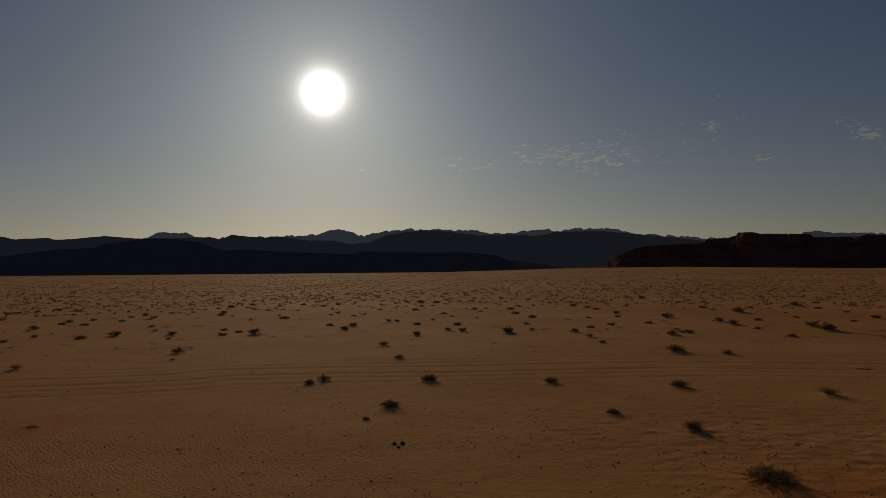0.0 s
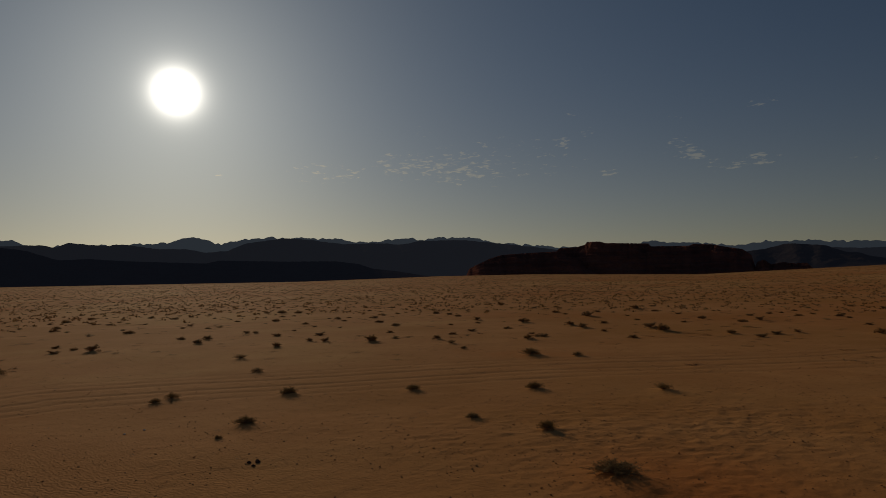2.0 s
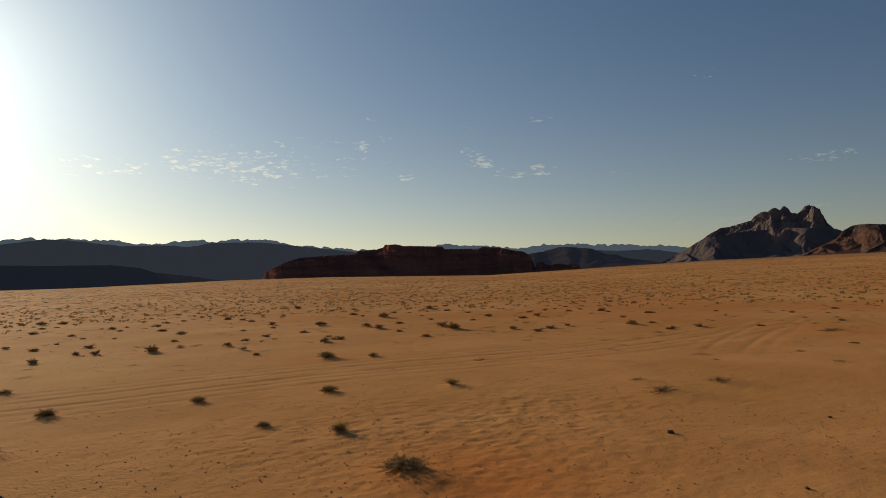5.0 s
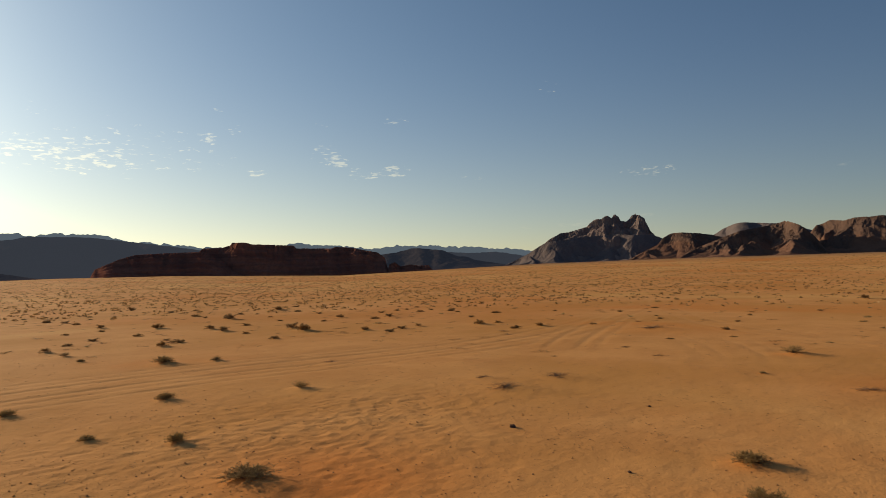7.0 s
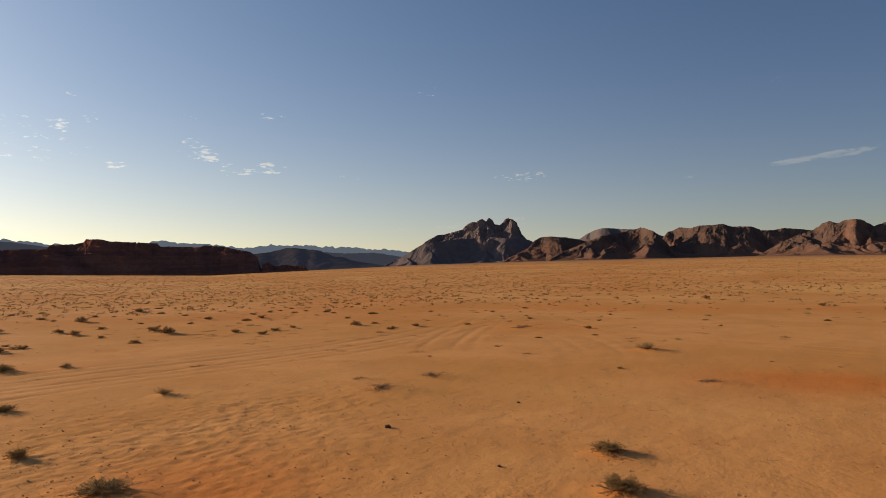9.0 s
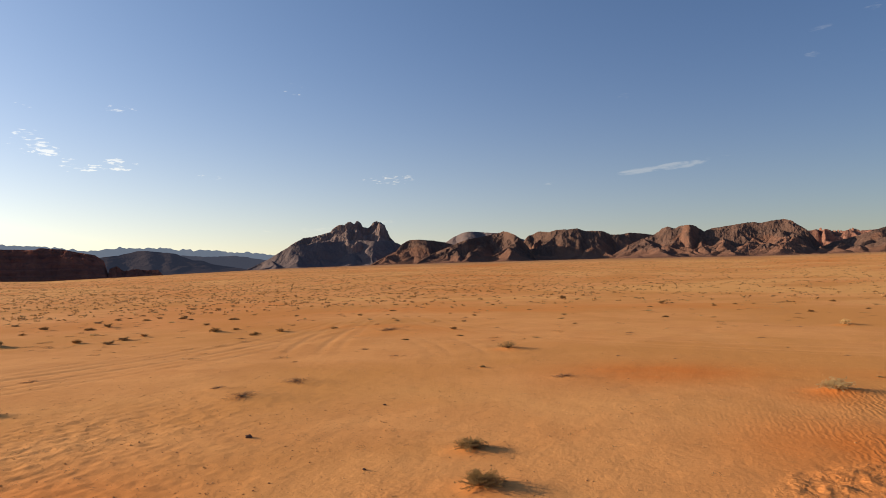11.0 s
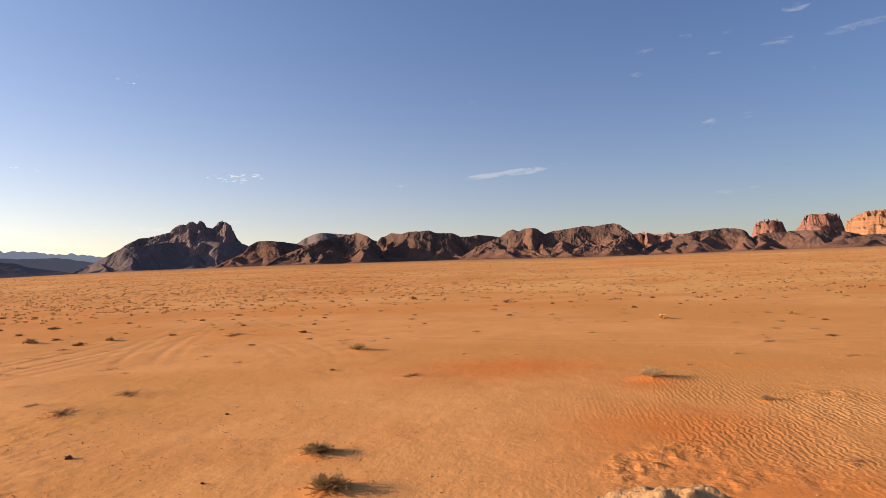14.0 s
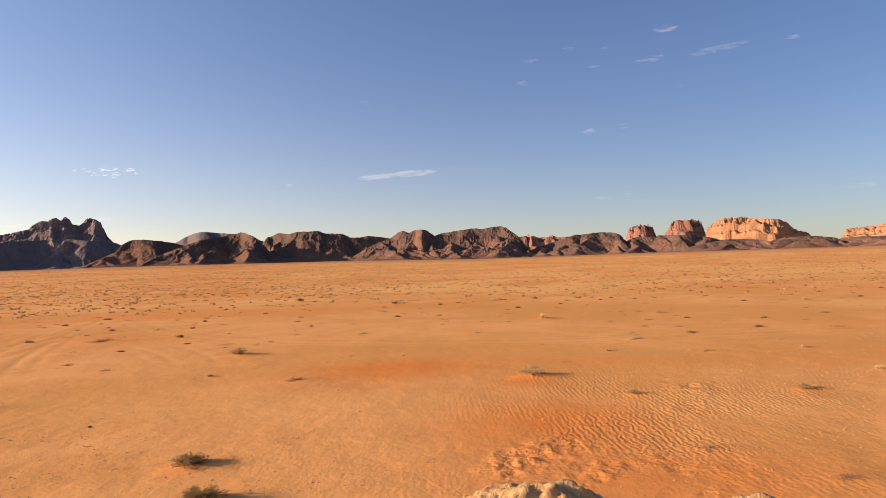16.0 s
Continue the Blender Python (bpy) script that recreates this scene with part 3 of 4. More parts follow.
    h = h + relief * mask * (fbm(px / 30, py / 30, 4, seed + 51) - 0.5) * 1.6
    bare = smooth(fbm(px / 60, py / 60, 3, seed + 61) + 0.22 * smooth(h, 0.25 * top_z, 0.8 * top_z) - crag, 0.42, 0.58) * mask
    h = h + rock * bare * (ridged(px / 19, py / 19, 4, seed + 63, 0.5) - 0.45) + 0.22 * rock * mask * (ridged(px / 6, py / 6, 2, seed + 67) - 0.5)
    top = np.argmax((base + h - EYE) / R, axis=0)
    cols = np.arange(len(az))
    reach = np.maximum(R[top, cols] * tan_el + EYE - base[top, cols], 0.3) / np.maximum(h[top, cols], 0.1)

    def blurred(spread):
        half = max(1, int(3 * spread / step))
        kernel = np.exp(-0.5 * (np.arange(-half, half + 1) * step / spread) ** 2)
        return np.convolve(np.pad(np.log(reach), half, mode="edge"), kernel / kernel.sum(), mode="valid")

    # the whole flank follows the crest broadly, its top closely
    broad, close = blurred(max(sigma, 0.7)), blurred(sigma)
    Z = base + h * np.exp(broad * smooth(h, 0.0, 0.3 * top_z) + (close - broad) * smooth(h, 0.76 * top_z, 0.97 * top_z))
    last_r, last_z, low = R[-1], Z[-1], base[0] - 6
    back = [np.stack([(last_r + depth * j) * np.sin(a), (last_r + depth * j) * np.cos(a), low + (last_z - low) * (1 - j) ** 1.2], -1) for j in (0.3, 0.65, 1.0)]
    me = grid_mesh(name, np.concatenate([np.stack([R * np.sin(A), R * np.cos(A), Z], -1), np.array(back)]), shade=False, attributes={"bare": np.concatenate([bare, np.zeros((3, len(az)))])})
    me.materials.append(mat)
    return tagged(new(name, me), label, category, kind=kind)


massif("backdrop_low_range", "dark low range far across the plain with haze painted as glow", DARK,
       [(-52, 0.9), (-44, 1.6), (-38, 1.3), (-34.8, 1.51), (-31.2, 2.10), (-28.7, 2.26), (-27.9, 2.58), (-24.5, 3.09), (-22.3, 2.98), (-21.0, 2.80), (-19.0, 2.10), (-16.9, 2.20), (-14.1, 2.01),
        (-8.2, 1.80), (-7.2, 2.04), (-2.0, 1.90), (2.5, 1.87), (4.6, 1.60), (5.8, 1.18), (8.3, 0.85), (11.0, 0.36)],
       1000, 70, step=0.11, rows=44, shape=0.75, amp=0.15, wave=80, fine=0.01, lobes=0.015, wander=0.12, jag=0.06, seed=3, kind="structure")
spur_range("backdrop_range", "blue-grey mountain range far across the plain with haze painted as glow", RANGE_NEAR,
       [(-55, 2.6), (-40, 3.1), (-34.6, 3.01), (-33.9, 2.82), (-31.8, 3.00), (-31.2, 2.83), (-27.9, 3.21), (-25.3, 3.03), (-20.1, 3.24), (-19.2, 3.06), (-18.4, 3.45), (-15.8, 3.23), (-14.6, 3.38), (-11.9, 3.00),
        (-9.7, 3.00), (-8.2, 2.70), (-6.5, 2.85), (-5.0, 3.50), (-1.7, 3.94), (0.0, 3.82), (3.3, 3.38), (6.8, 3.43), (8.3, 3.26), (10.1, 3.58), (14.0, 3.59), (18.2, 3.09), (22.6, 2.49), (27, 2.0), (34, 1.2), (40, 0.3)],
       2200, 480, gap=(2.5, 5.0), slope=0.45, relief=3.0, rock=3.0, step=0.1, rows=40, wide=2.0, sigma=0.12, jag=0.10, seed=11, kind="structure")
spur_range("backdrop_far_range", "pale blue distant mountain ridges with haze painted as glow", RANGE_FAR,
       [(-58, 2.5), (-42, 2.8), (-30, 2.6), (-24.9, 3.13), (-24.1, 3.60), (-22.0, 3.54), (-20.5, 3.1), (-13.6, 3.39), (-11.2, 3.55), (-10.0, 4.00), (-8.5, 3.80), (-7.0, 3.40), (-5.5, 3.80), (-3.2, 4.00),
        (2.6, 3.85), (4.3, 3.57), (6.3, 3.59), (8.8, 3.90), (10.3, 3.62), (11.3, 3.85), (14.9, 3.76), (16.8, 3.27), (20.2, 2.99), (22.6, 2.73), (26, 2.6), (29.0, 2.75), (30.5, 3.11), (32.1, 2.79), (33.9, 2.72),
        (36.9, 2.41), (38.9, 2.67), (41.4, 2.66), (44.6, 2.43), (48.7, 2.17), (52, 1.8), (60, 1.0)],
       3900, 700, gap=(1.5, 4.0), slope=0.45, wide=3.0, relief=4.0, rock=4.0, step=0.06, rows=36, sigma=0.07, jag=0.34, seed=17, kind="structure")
massif("broken_outcrop", "small pile of broken red sandstone blocks on the plain", RED,
       [(38.1, 0.3), (38.3, 1.0), (38.8, 1.20), (39.3, 0.79), (40.1, 0.95), (41.0, 0.82), (41.8, 0.85), (42.2, 0.40)],
       490, 18, step=0.03, rows=50, shape=0.6, amp=0.5, wave=7, fine=0.05, terrace=4, joints=0.3, sigma=0.06, lobes=0.03, seed=29, category="rock outcrop")
spur_range("backdrop_hill", "dark rounded hill far behind the mesa with haze painted as glow", DARK,
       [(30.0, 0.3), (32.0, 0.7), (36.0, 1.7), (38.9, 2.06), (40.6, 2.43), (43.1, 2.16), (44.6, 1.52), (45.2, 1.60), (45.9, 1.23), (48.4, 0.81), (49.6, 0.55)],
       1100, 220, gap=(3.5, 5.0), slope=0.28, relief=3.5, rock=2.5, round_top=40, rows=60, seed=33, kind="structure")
spur_range("backdrop_ridge", "blue ridge low on the horizon with haze painted as glow", RANGE_NEAR,
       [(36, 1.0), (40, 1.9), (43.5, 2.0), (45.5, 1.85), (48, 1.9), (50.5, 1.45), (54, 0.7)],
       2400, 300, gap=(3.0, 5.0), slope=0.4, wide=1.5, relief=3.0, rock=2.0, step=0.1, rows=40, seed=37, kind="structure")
def gather(name, label, az, r, parts, category="mountain"):
    """One thing out of several parts, with its origin at its foot."""
    foot = heading(az) * r
    foot.z = float(plain(np.array([foot.x]), np.array([foot.y]))[0])
    root = tagged(new(name), label, category)
    root.location = foot
    for ob in parts:
        ob.parent = root
        ob.matrix_parent_inverse = Matrix.Translation(-foot)
    return root


gather("sandstone_mesa", "low dark red layered sandstone outcrop with broken ledges", 26, 485, [
    massif("bench", "lower bedded ledge", RED,
           [(14.2, 0.42), (14.5, 1.03), (15.4, 1.45), (16.3, 1.85), (17.4, 2.18), (19.5, 2.28), (21.1, 2.34), (22.2, 2.36), (23.2, 2.0), (24.6, 1.3), (25.6, 0.5)],
           478, 36, step=0.04, rows=76, shape=0.6, amp=0.30, wave=26, fine=0.012, terrace=6, joints=0.06, sigma=0.06, lobes=0.05, jag=0.04, seed=23, category=""),
    massif("main_block", "higher block with a flat broken top", RED,
           [(20.8, 0.5), (21.6, 1.6), (22.2, 2.36), (22.5, 2.66), (24.0, 2.70), (24.7, 2.89), (24.85, 3.12), (25.9, 3.14), (26.5, 2.98), (27.1, 2.96), (30.0, 2.82), (30.2, 2.57), (33.2, 2.52), (33.6, 2.66), (35.0, 2.56),
            (36.2, 2.30), (37.3, 2.08), (37.9, 1.61), (38.2, 0.5)],
           487, 40, step=0.04, rows=80, shape=0.6, amp=0.30, wave=26, fine=0.012, terrace=6, joints=0.06, sigma=0.05, lobes=0.05, jag=0.04, seed=24, category="")], "rock outcrop")
gather("jagged_peak", "steep jagged sandstone peak with rounded towers over a dark scree apron", 57, 1380, [
    massif("cliff", "fluted rocky cliff with rounded towers", PEAK,
           [(51.3, 0.9), (51.8, 2.2), (52.6, 2.85), (53.6, 3.36), (54.3, 3.43), (55.1, 3.63), (55.9, 3.85), (56.1, 4.12), (56.5, 4.40), (56.8, 4.48), (57.15, 4.45), (57.4, 4.69), (57.7, 4.71), (58.0, 4.50),
            (58.2, 4.80), (58.35, 4.79), (58.6, 4.58), (58.75, 4.25), (59.2, 4.14), (59.5, 4.38), (59.65, 4.60), (59.9, 4.75), (60.3, 4.67), (60.7, 4.38), (60.9, 3.90), (61.15, 3.30), (61.5, 2.9), (62.2, 1.2)],
           1480, 120, step=0.03, rows=110, shape=0.46, amp=0.22, wave=30, fine=0.004, terrace=4, joints=0.02, sigma=0.06, lobes=0.012, wander=0.12, jag=0.04, seed=42, category=""),
    spur_range("apron", "dark smooth scree slope", APRON,
               [(48.4, 0.6), (49.4, 1.00), (50.7, 1.61), (51.6, 2.20), (52.4, 2.62), (53.6, 2.75), (55.6, 2.95), (58.3, 3.10), (60.2, 2.95), (61.2, 2.95), (62.1, 2.62), (63.4, 1.60), (65.0, 0.7)],
               1400, 110, gap=(1.8, 3.2), slope=0.85, relief=3.0, rock=4.0, round_top=5, fan=6.0, swing=0.8, steep=1.0, step=0.05, rows=80, sigma=0.15, seed=41, category="")])
spur_range("grey_hill", "grey rounded hill behind the brown range", APRON,
       [(64.2, 1.2), (65.4, 2.3), (66.3, 2.79), (66.8, 3.15), (67.7, 3.53), (68.4, 3.62), (69.6, 3.51), (70.9, 3.38), (72.5, 3.0), (74, 2.4), (76, 1.2)],
       1800, 260, gap=(2.5, 4.0), slope=0.45, relief=3.0, rock=3.0, round_top=20, rows=60, sigma=0.12, seed=47)
HILLS = [
    # skyline, foot, depth, seed
    ([(59.0, 0.70), (59.9, 1.17), (61.7, 2.05), (62.2, 2.66), (62.8, 2.96), (63.6, 3.02), (65.1, 2.88), (66.1, 2.70), (67.7, 2.18), (69.0, 1.4), (70.0, 0.7)], 1290, 129, 43),
    ([(63.2, 0.80), (64.3, 1.50), (65.9, 2.09), (67.0, 2.52), (68.0, 2.90), (69.6, 3.15), (70.9, 3.40), (71.2, 3.53), (71.6, 3.54), (71.9, 3.36), (72.4, 3.18), (73.0, 2.65), (73.5, 2.06), (74.0, 1.30), (74.6, 0.7)], 1150, 208, 53),
    ([(72.0, 0.70), (72.8, 2.2), (73.5, 3.10), (73.9, 3.15), (74.4, 3.44), (75.3, 3.33), (76.0, 3.52), (77.0, 3.52), (77.8, 3.58), (78.4, 3.34), (79.2, 3.30), (80.0, 3.23), (80.6, 2.94), (81.0, 2.2), (81.6, 1.2), (82.4, 0.6)], 1290, 180, 54),
    ([(79.6, 0.60), (80.4, 0.95), (82.0, 1.90), (83.0, 2.34), (84.3, 2.82), (84.9, 3.26), (85.3, 3.43), (85.9, 3.16), (86.2, 3.38), (86.9, 3.47), (87.4, 3.40), (88.0, 2.97), (89.0, 2.4), (90.2, 1.5), (91.2, 0.6)], 1170, 187, 55),
    ([(86.6, 0.6), (87.4, 2.0), (88.2, 2.88), (88.8, 3.10), (89.3, 3.12), (90.6, 3.32), (91.9, 3.44), (92.4, 3.31), (93.4, 3.49), (94.1, 3.54), (94.6, 3.37), (95.2, 2.90), (95.6, 2.60), (96.4, 1.5), (97.2, 0.6)], 1150, 187, 56)]
HILL_BACK = [
    ([(78.5, 0.7), (80.0, 2.4), (80.6, 2.91), (81.5, 2.89), (82.2, 3.03), (83.6, 2.84), (84.3, 2.71), (86, 2.4), (88, 1.0)], 1650, 200, 58)]
gather("brown_range", "long eroded brown granite range of rocky hills with reddish gravel slopes", 78, 1200, [
    spur_range("hill", "", BROWN, line, foot, depth, gap=(1.0, 3.4), slope=0.66, relief=6.0, rock=9.0, round_top=1.5, fan=9.0, swing=3.4, hills=0, wander=0.4, steep=1.0, wall=0.96, crag=0.15, step=0.045, rows=110,
               sigma=0.09, jag=0.05, seed=sd, category="") for line, foot, depth, sd in HILLS + HILL_BACK])
massif("pink_ridge", "lumpy pink sandstone ridge behind the brown hills", PINK,
       [(93.5, 0.8), (94.4, 2.3), (95.2, 2.54), (95.9, 2.54), (96.4, 2.62), (96.9, 2.58), (97.3, 2.44), (98.1, 2.38), (98.6, 2.57), (99.1, 2.34), (100.1, 2.36), (101.2, 2.2), (102.5, 0.8)],
       1800, 90, step=0.04, rows=60, shape=0.5, amp=0.4, wave=34, fine=0.005, terrace=3, joints=0.02, sigma=0.06, lobes=0.03, jag=0.05, seed=63, category="rock ridge")
RIDGE = [
    ([(94.8, 0.60), (96.0, 1.11), (97.5, 1.60), (99.1, 2.03), (100.6, 2.54), (101.4, 2.50), (102.3, 2.62), (103.1, 2.64), (104.3, 2.46), (104.9, 2.0), (105.5, 1.3), (106.2, 0.6)], 1170, 230, 57),
    ([(103.4, 0.6), (104.4, 1.4), (105.2, 1.95), (106.0, 2.13), (106.9, 2.06), (107.9, 2.17), (109.3, 2.11), (110.6, 2.09), (111.5, 1.81), (112.8, 1.50), (113.7, 1.06), (114.6, 0.6)], 1210, 180, 59)]
gather("brown_ridge", "reddish brown ridge with long gravel slopes beside the plain", 103, 1190, [
    spur_range("hill", "", BROWN, line, foot, depth, gap=(1.4, 2.6), slope=0.52, relief=3.5, rock=5.0, round_top=2.5, fan=5.0, crag=0.08, swing=3.0, hills=1, wander=0.3, wall=0.86, step=0.045, rows=90, sigma=0.1, seed=sd,
               category="") for line, foot, depth, sd in RIDGE])
FOOTHILLS = [
    ([(108.6, 0.6), (110.1, 1.09), (111.5, 1.40), (112.8, 1.58), (114.5, 1.57), (115.8, 1.32), (116.6, 0.6)], 1090, 110, 60),
    ([(114.2, 0.6), (115.6, 1.2), (117.2, 1.57), (118.6, 1.59), (119.4, 1.53), (120.6, 1.34), (121.6, 0.6)], 1110, 110, 64),
    ([(119.6, 0.6), (120.9, 1.34), (122.4, 1.37), (123.6, 1.33), (126, 1.5), (131, 1.3), (136, 0.6)], 1130, 120, 65)]
gather("brown_foothills", "low rounded dark brown hills at the end of the range", 116, 1090, [
    spur_range("hill", "", BROWN, line, foot, depth, gap=(1.2, 2.2), slope=0.36, relief=6.0, rock=5.0, fan=3.0, swing=3.0, hills=1, round_top=14, wall=0.9, rows=60, sigma=0.15, seed=sd, category="")
    for line, foot, depth, sd in FOOTHILLS])
for label, crest, d, sd in (
        ("weathered pink sandstone dome behind the brown range", [(104.7, 1.2), (105.0, 2.50), (105.2, 2.92), (105.8, 3.09), (106.7, 3.09), (107.1, 2.90), (107.3, 2.32), (107.6, 1.2)], 2300, 61),
        ("weathered pink sandstone dome with steep sides", [(107.5, 1.0), (107.9, 2.12), (108.2, 2.40), (108.6, 3.17), (109.0, 3.40), (109.8, 3.32), (110.2, 3.38), (110.9, 3.20), (111.1, 2.74), (111.3, 1.9), (111.6, 1.0)], 2200, 67),
        ("broad sunlit pale orange sandstone massif with fluted cliffs", [(111.0, 0.9), (111.2, 1.8), (111.4, 2.61), (111.9, 2.99), (112.7, 3.33), (114.1, 3.36), (114.8, 3.20), (116.7, 3.02), (117.3, 2.68), (117.7, 2.19), (118.1, 2.01), (118.7, 1.82), (119.2, 1.0)], 2000, 71),
        ("sunlit orange sandstone massif at the end of the range", [(120.6, 0.9), (121.2, 1.99), (123.0, 2.14), (125.0, 2.5), (129, 2.6), (132, 1.9), (134, 0.8)], 2000, 73)):
    massif("sandstone_dome", label, PINK if sd < 70 else PALE, crest, d, 95, step=0.04, rows=64, shape=0.44, amp=0.34, wave=36, fine=0.004, terrace=4, joints=0.02, sigma=0.06, lobes=0.02, jag=0.04, bulge=110, seed=sd, category="rock dome")

# ---- the outcrop underfoot ----


def build_outcrop():
    az = np.radians(np.concatenate([np.arange(0, 78, 2.0), np.arange(78, 132, 0.25), np.arange(132, 360, 2.0)]))
    r = np.concatenate([[0.02], np.linspace(0.1, 3.2, 30), np.linspace(3.23, 6.2, 130)])
    A, R = np.meshgrid(az, r)
    D = np.degrees(A)
    x, y = R * np.sin(A), R * np.cos(A)
    edge = 4.6 + 0.5 * (fbm(D * 0.02, D * 0, 3, 5) - 0.5)
    z = 1.78 * smooth(R, edge + 1.1, edge - 0.9)
    z = z + 0.58 * blob(D, R, 94.0, 4.35, 6.0, 0.75) + 0.57 * blob(D, R, 102.5, 4.35, 6.0, 0.75) + 0.55 * blob(D, R, 115.2, 4.35, 5.5, 0.7) + 0.35 * blob(D, R, 124, 4.3, 7, 0.9)
    crack = ridged(x * 1.3 + 0.6 * y, (y - 0.3 * x) * 1.7, 5, 9)
    z = z + 0.16 * (crack - 0.6) + 0.055 * (ridged(x * 4.1, y * 4.1, 5, 15) - 0.5) + 0.04 * (ridged(x * 11, y * 11, 3, 16) - 0.5)
    bedding = (z * 9.0 + 1.2 * fbm(x * 0.8, y * 0.8, 3, 18)) % 1.0
    z = z + 0.035 * (smooth(bedding, 0.1, 0.9) - bedding) + 0.03 * (ridged(x * 24, y * 24, 2, 19) - 0.5)
    z = np.where(R > 6.0, -0.4, z)
    me = grid_mesh("rock_outcrop", np.stack([x, y, z], -1), wrap=True, shade=True)
    m, n, where = material("bleached_sandstone")
    bed = n.noise(where, 4.5, 6, 0.7, 0.5)
    fine = n.noise(where, 22, 5, 0.7)
    colour = n.mix(n.step(bed, 0.35, 0.65), (0.42, 0.225, 0.09), (0.56, 0.33, 0.15))
    colour = n.mix(n.step(fine, 0.5, 0.8, 0.0, 0.5), colour, (0.30, 0.17, 0.10))
    me.materials.append(finish(m, n, colour, 0.9, n.math("ADD", bed, n.math("MULTIPLY", fine, 0.3)), 0.9, 0.05))
    return tagged(new("rock_outcrop", me), "pale weathered sandstone outcrop with rough layered top", "rock")


build_outcrop()

# ---- shrubs ----


def twig_mesh(name, rng, stems, spread, height, leaves, thick=0.006, droop=0.15, size=1.0):
    """Stems and leaf clumps of a shrub one metre wide, as two meshes."""
    sv, sf, lv, lf = [], [], [], []

    def tube(p, q, r0, r1):
        d = (q - p).normalized()
        u = d.orthogonal().normalized()
        w = d.cross(u)
        k = len(sv)
        for c, rad in ((p, r0), (q, r1)):
            for j in range(3):
                t = 2.094 * j
                sv.append(c + (u * math.cos(t) + w * math.sin(t)) * rad)
        for j in range(3):
            sf.append((k + j, k + (j + 1) % 3, k + 3 + (j + 1) % 3, k + 3 + j))

    def leaf(p, size):
        d = Vector((rng.uniform(-1, 1), rng.uniform(-1, 1), rng.uniform(-0.1, 1))).normalized()
        u = d.orthogonal().normalized() * size * 0.22
        k = len(lv)
        lv.extend((p - u, p + u, p + d * size))
        lf.append((k, k + 1, k + 2))

    for _ in range(stems):
        az, lean = rng.uniform(0, 6.283), rng.random() ** 0.6 * spread
        length = height * rng.uniform(0.65, 1.1) * (1 + 0.25 * lean)
        p = Vector((rng.gauss(0, 0.05), rng.gauss(0, 0.05), -0.02))
        d = Vector((math.sin(lean) * math.cos(az), math.sin(lean) * math.sin(az), math.cos(lean)))
        for k in range(4):
            q = p + d * length / 4
            tube(p, q, thick * (1 - 0.2 * k), thick * (0.8 - 0.2 * k))
            for _ in range(2 if k else 0):
                side = (d + Vector((rng.uniform(-1, 1), rng.uniform(-1, 1), rng.uniform(-0.3, 0.9))) * 0.9).normalized()
                e = q + side * length * rng.uniform(0.12, 0.30)
                tube(q, e, thick * 0.45, thick * 0.2)
                for _ in range(leaves):
                    leaf(q.lerp(e, rng.random()) + Vector((rng.gauss(0, 0.015), rng.gauss(0, 0.015), rng.gauss(0, 0.012))), size * rng.uniform(0.018, 0.04))
            p = q
            d = (d + Vector((rng.gauss(0, 0.18), rng.gauss(0, 0.18), rng.gauss(-droop, 0.15)))).normalized()
            if p.z < 0.02 and d.z < 0:
                d.z = abs(d.z)
    # one metre across, a little under half a metre high
    reach = sorted(math.hypot(p.x, p.y) for p in sv)[int(0.96 * len(sv))]
    rise = max(p.z for p in sv)
    for p in sv + lv:
        p.x, p.y, p.z = p.x * 0.5 / reach, p.y * 0.5 / reach, p.z * 0.50 / rise
    out = []
    for kind, v, f in (("stems", sv, sf), ("foliage", lv, lf)):
        me = bpy.data.meshes.new(name + "_" + kind)
        me.from_pydata(v, [], f)
        out.append(me if f else None)
    return out


def leaf_material(name, a, b):
    m, n, where = material(name)
    pick = n.add("ShaderNodeNewGeometry").outputs["Random Per Island"]
    colour = n.mix(pick, a, b)
    each = n.add("ShaderNodeObjectInfo").outputs["Random"]
    colour = n.mix(n.math("MULTIPLY", each, 0.4), colour, (0.18, 0.10, 0.04))
    shader = n.add("ShaderNodeBsdfPrincipled", {"Base Color": colour, "Roughness": 0.8, "Specular IOR Level": 0.15})
    thin = n.add("ShaderNodeBsdfTranslucent", {"Color": colour})
    n.add("ShaderNodeOutputMaterial", {0: n.add("ShaderNodeMixShader", {0: 0.25, 1: shader.outputs[0], 2: thin.outputs[0]}).outputs[0]})
    return m


def bark_material(name, a, b):
    m, n, where = material(name)
    return finish(m, n, n.mix(n.noise(where, 30, 3), a, b), 0.9)


GREEN_LEAF = leaf_material("shrub_leaf", (0.26, 0.165, 0.066), (0.45, 0.305, 0.12))
FAR_LEAF = leaf_material("far_shrub_leaf", (0.27, 0.155, 0.064), (0.44, 0.26, 0.105))
DRY_LEAF = leaf_material("dry_shrub_leaf", (0.48, 0.36, 0.16), (0.72, 0.56, 0.28))
BARK = bark_material("twig_bark", (0.13, 0.085, 0.045), (0.22, 0.145, 0.075))
DRY_BARK = bark_material("dry_twig_bark", (0.36, 0.23, 0.11), (0.54, 0.37, 0.19))
DEAD_BARK = bark_material("dead_twig_bark", (0.16, 0.095, 0.058), (0.25, 0.15, 0.09))


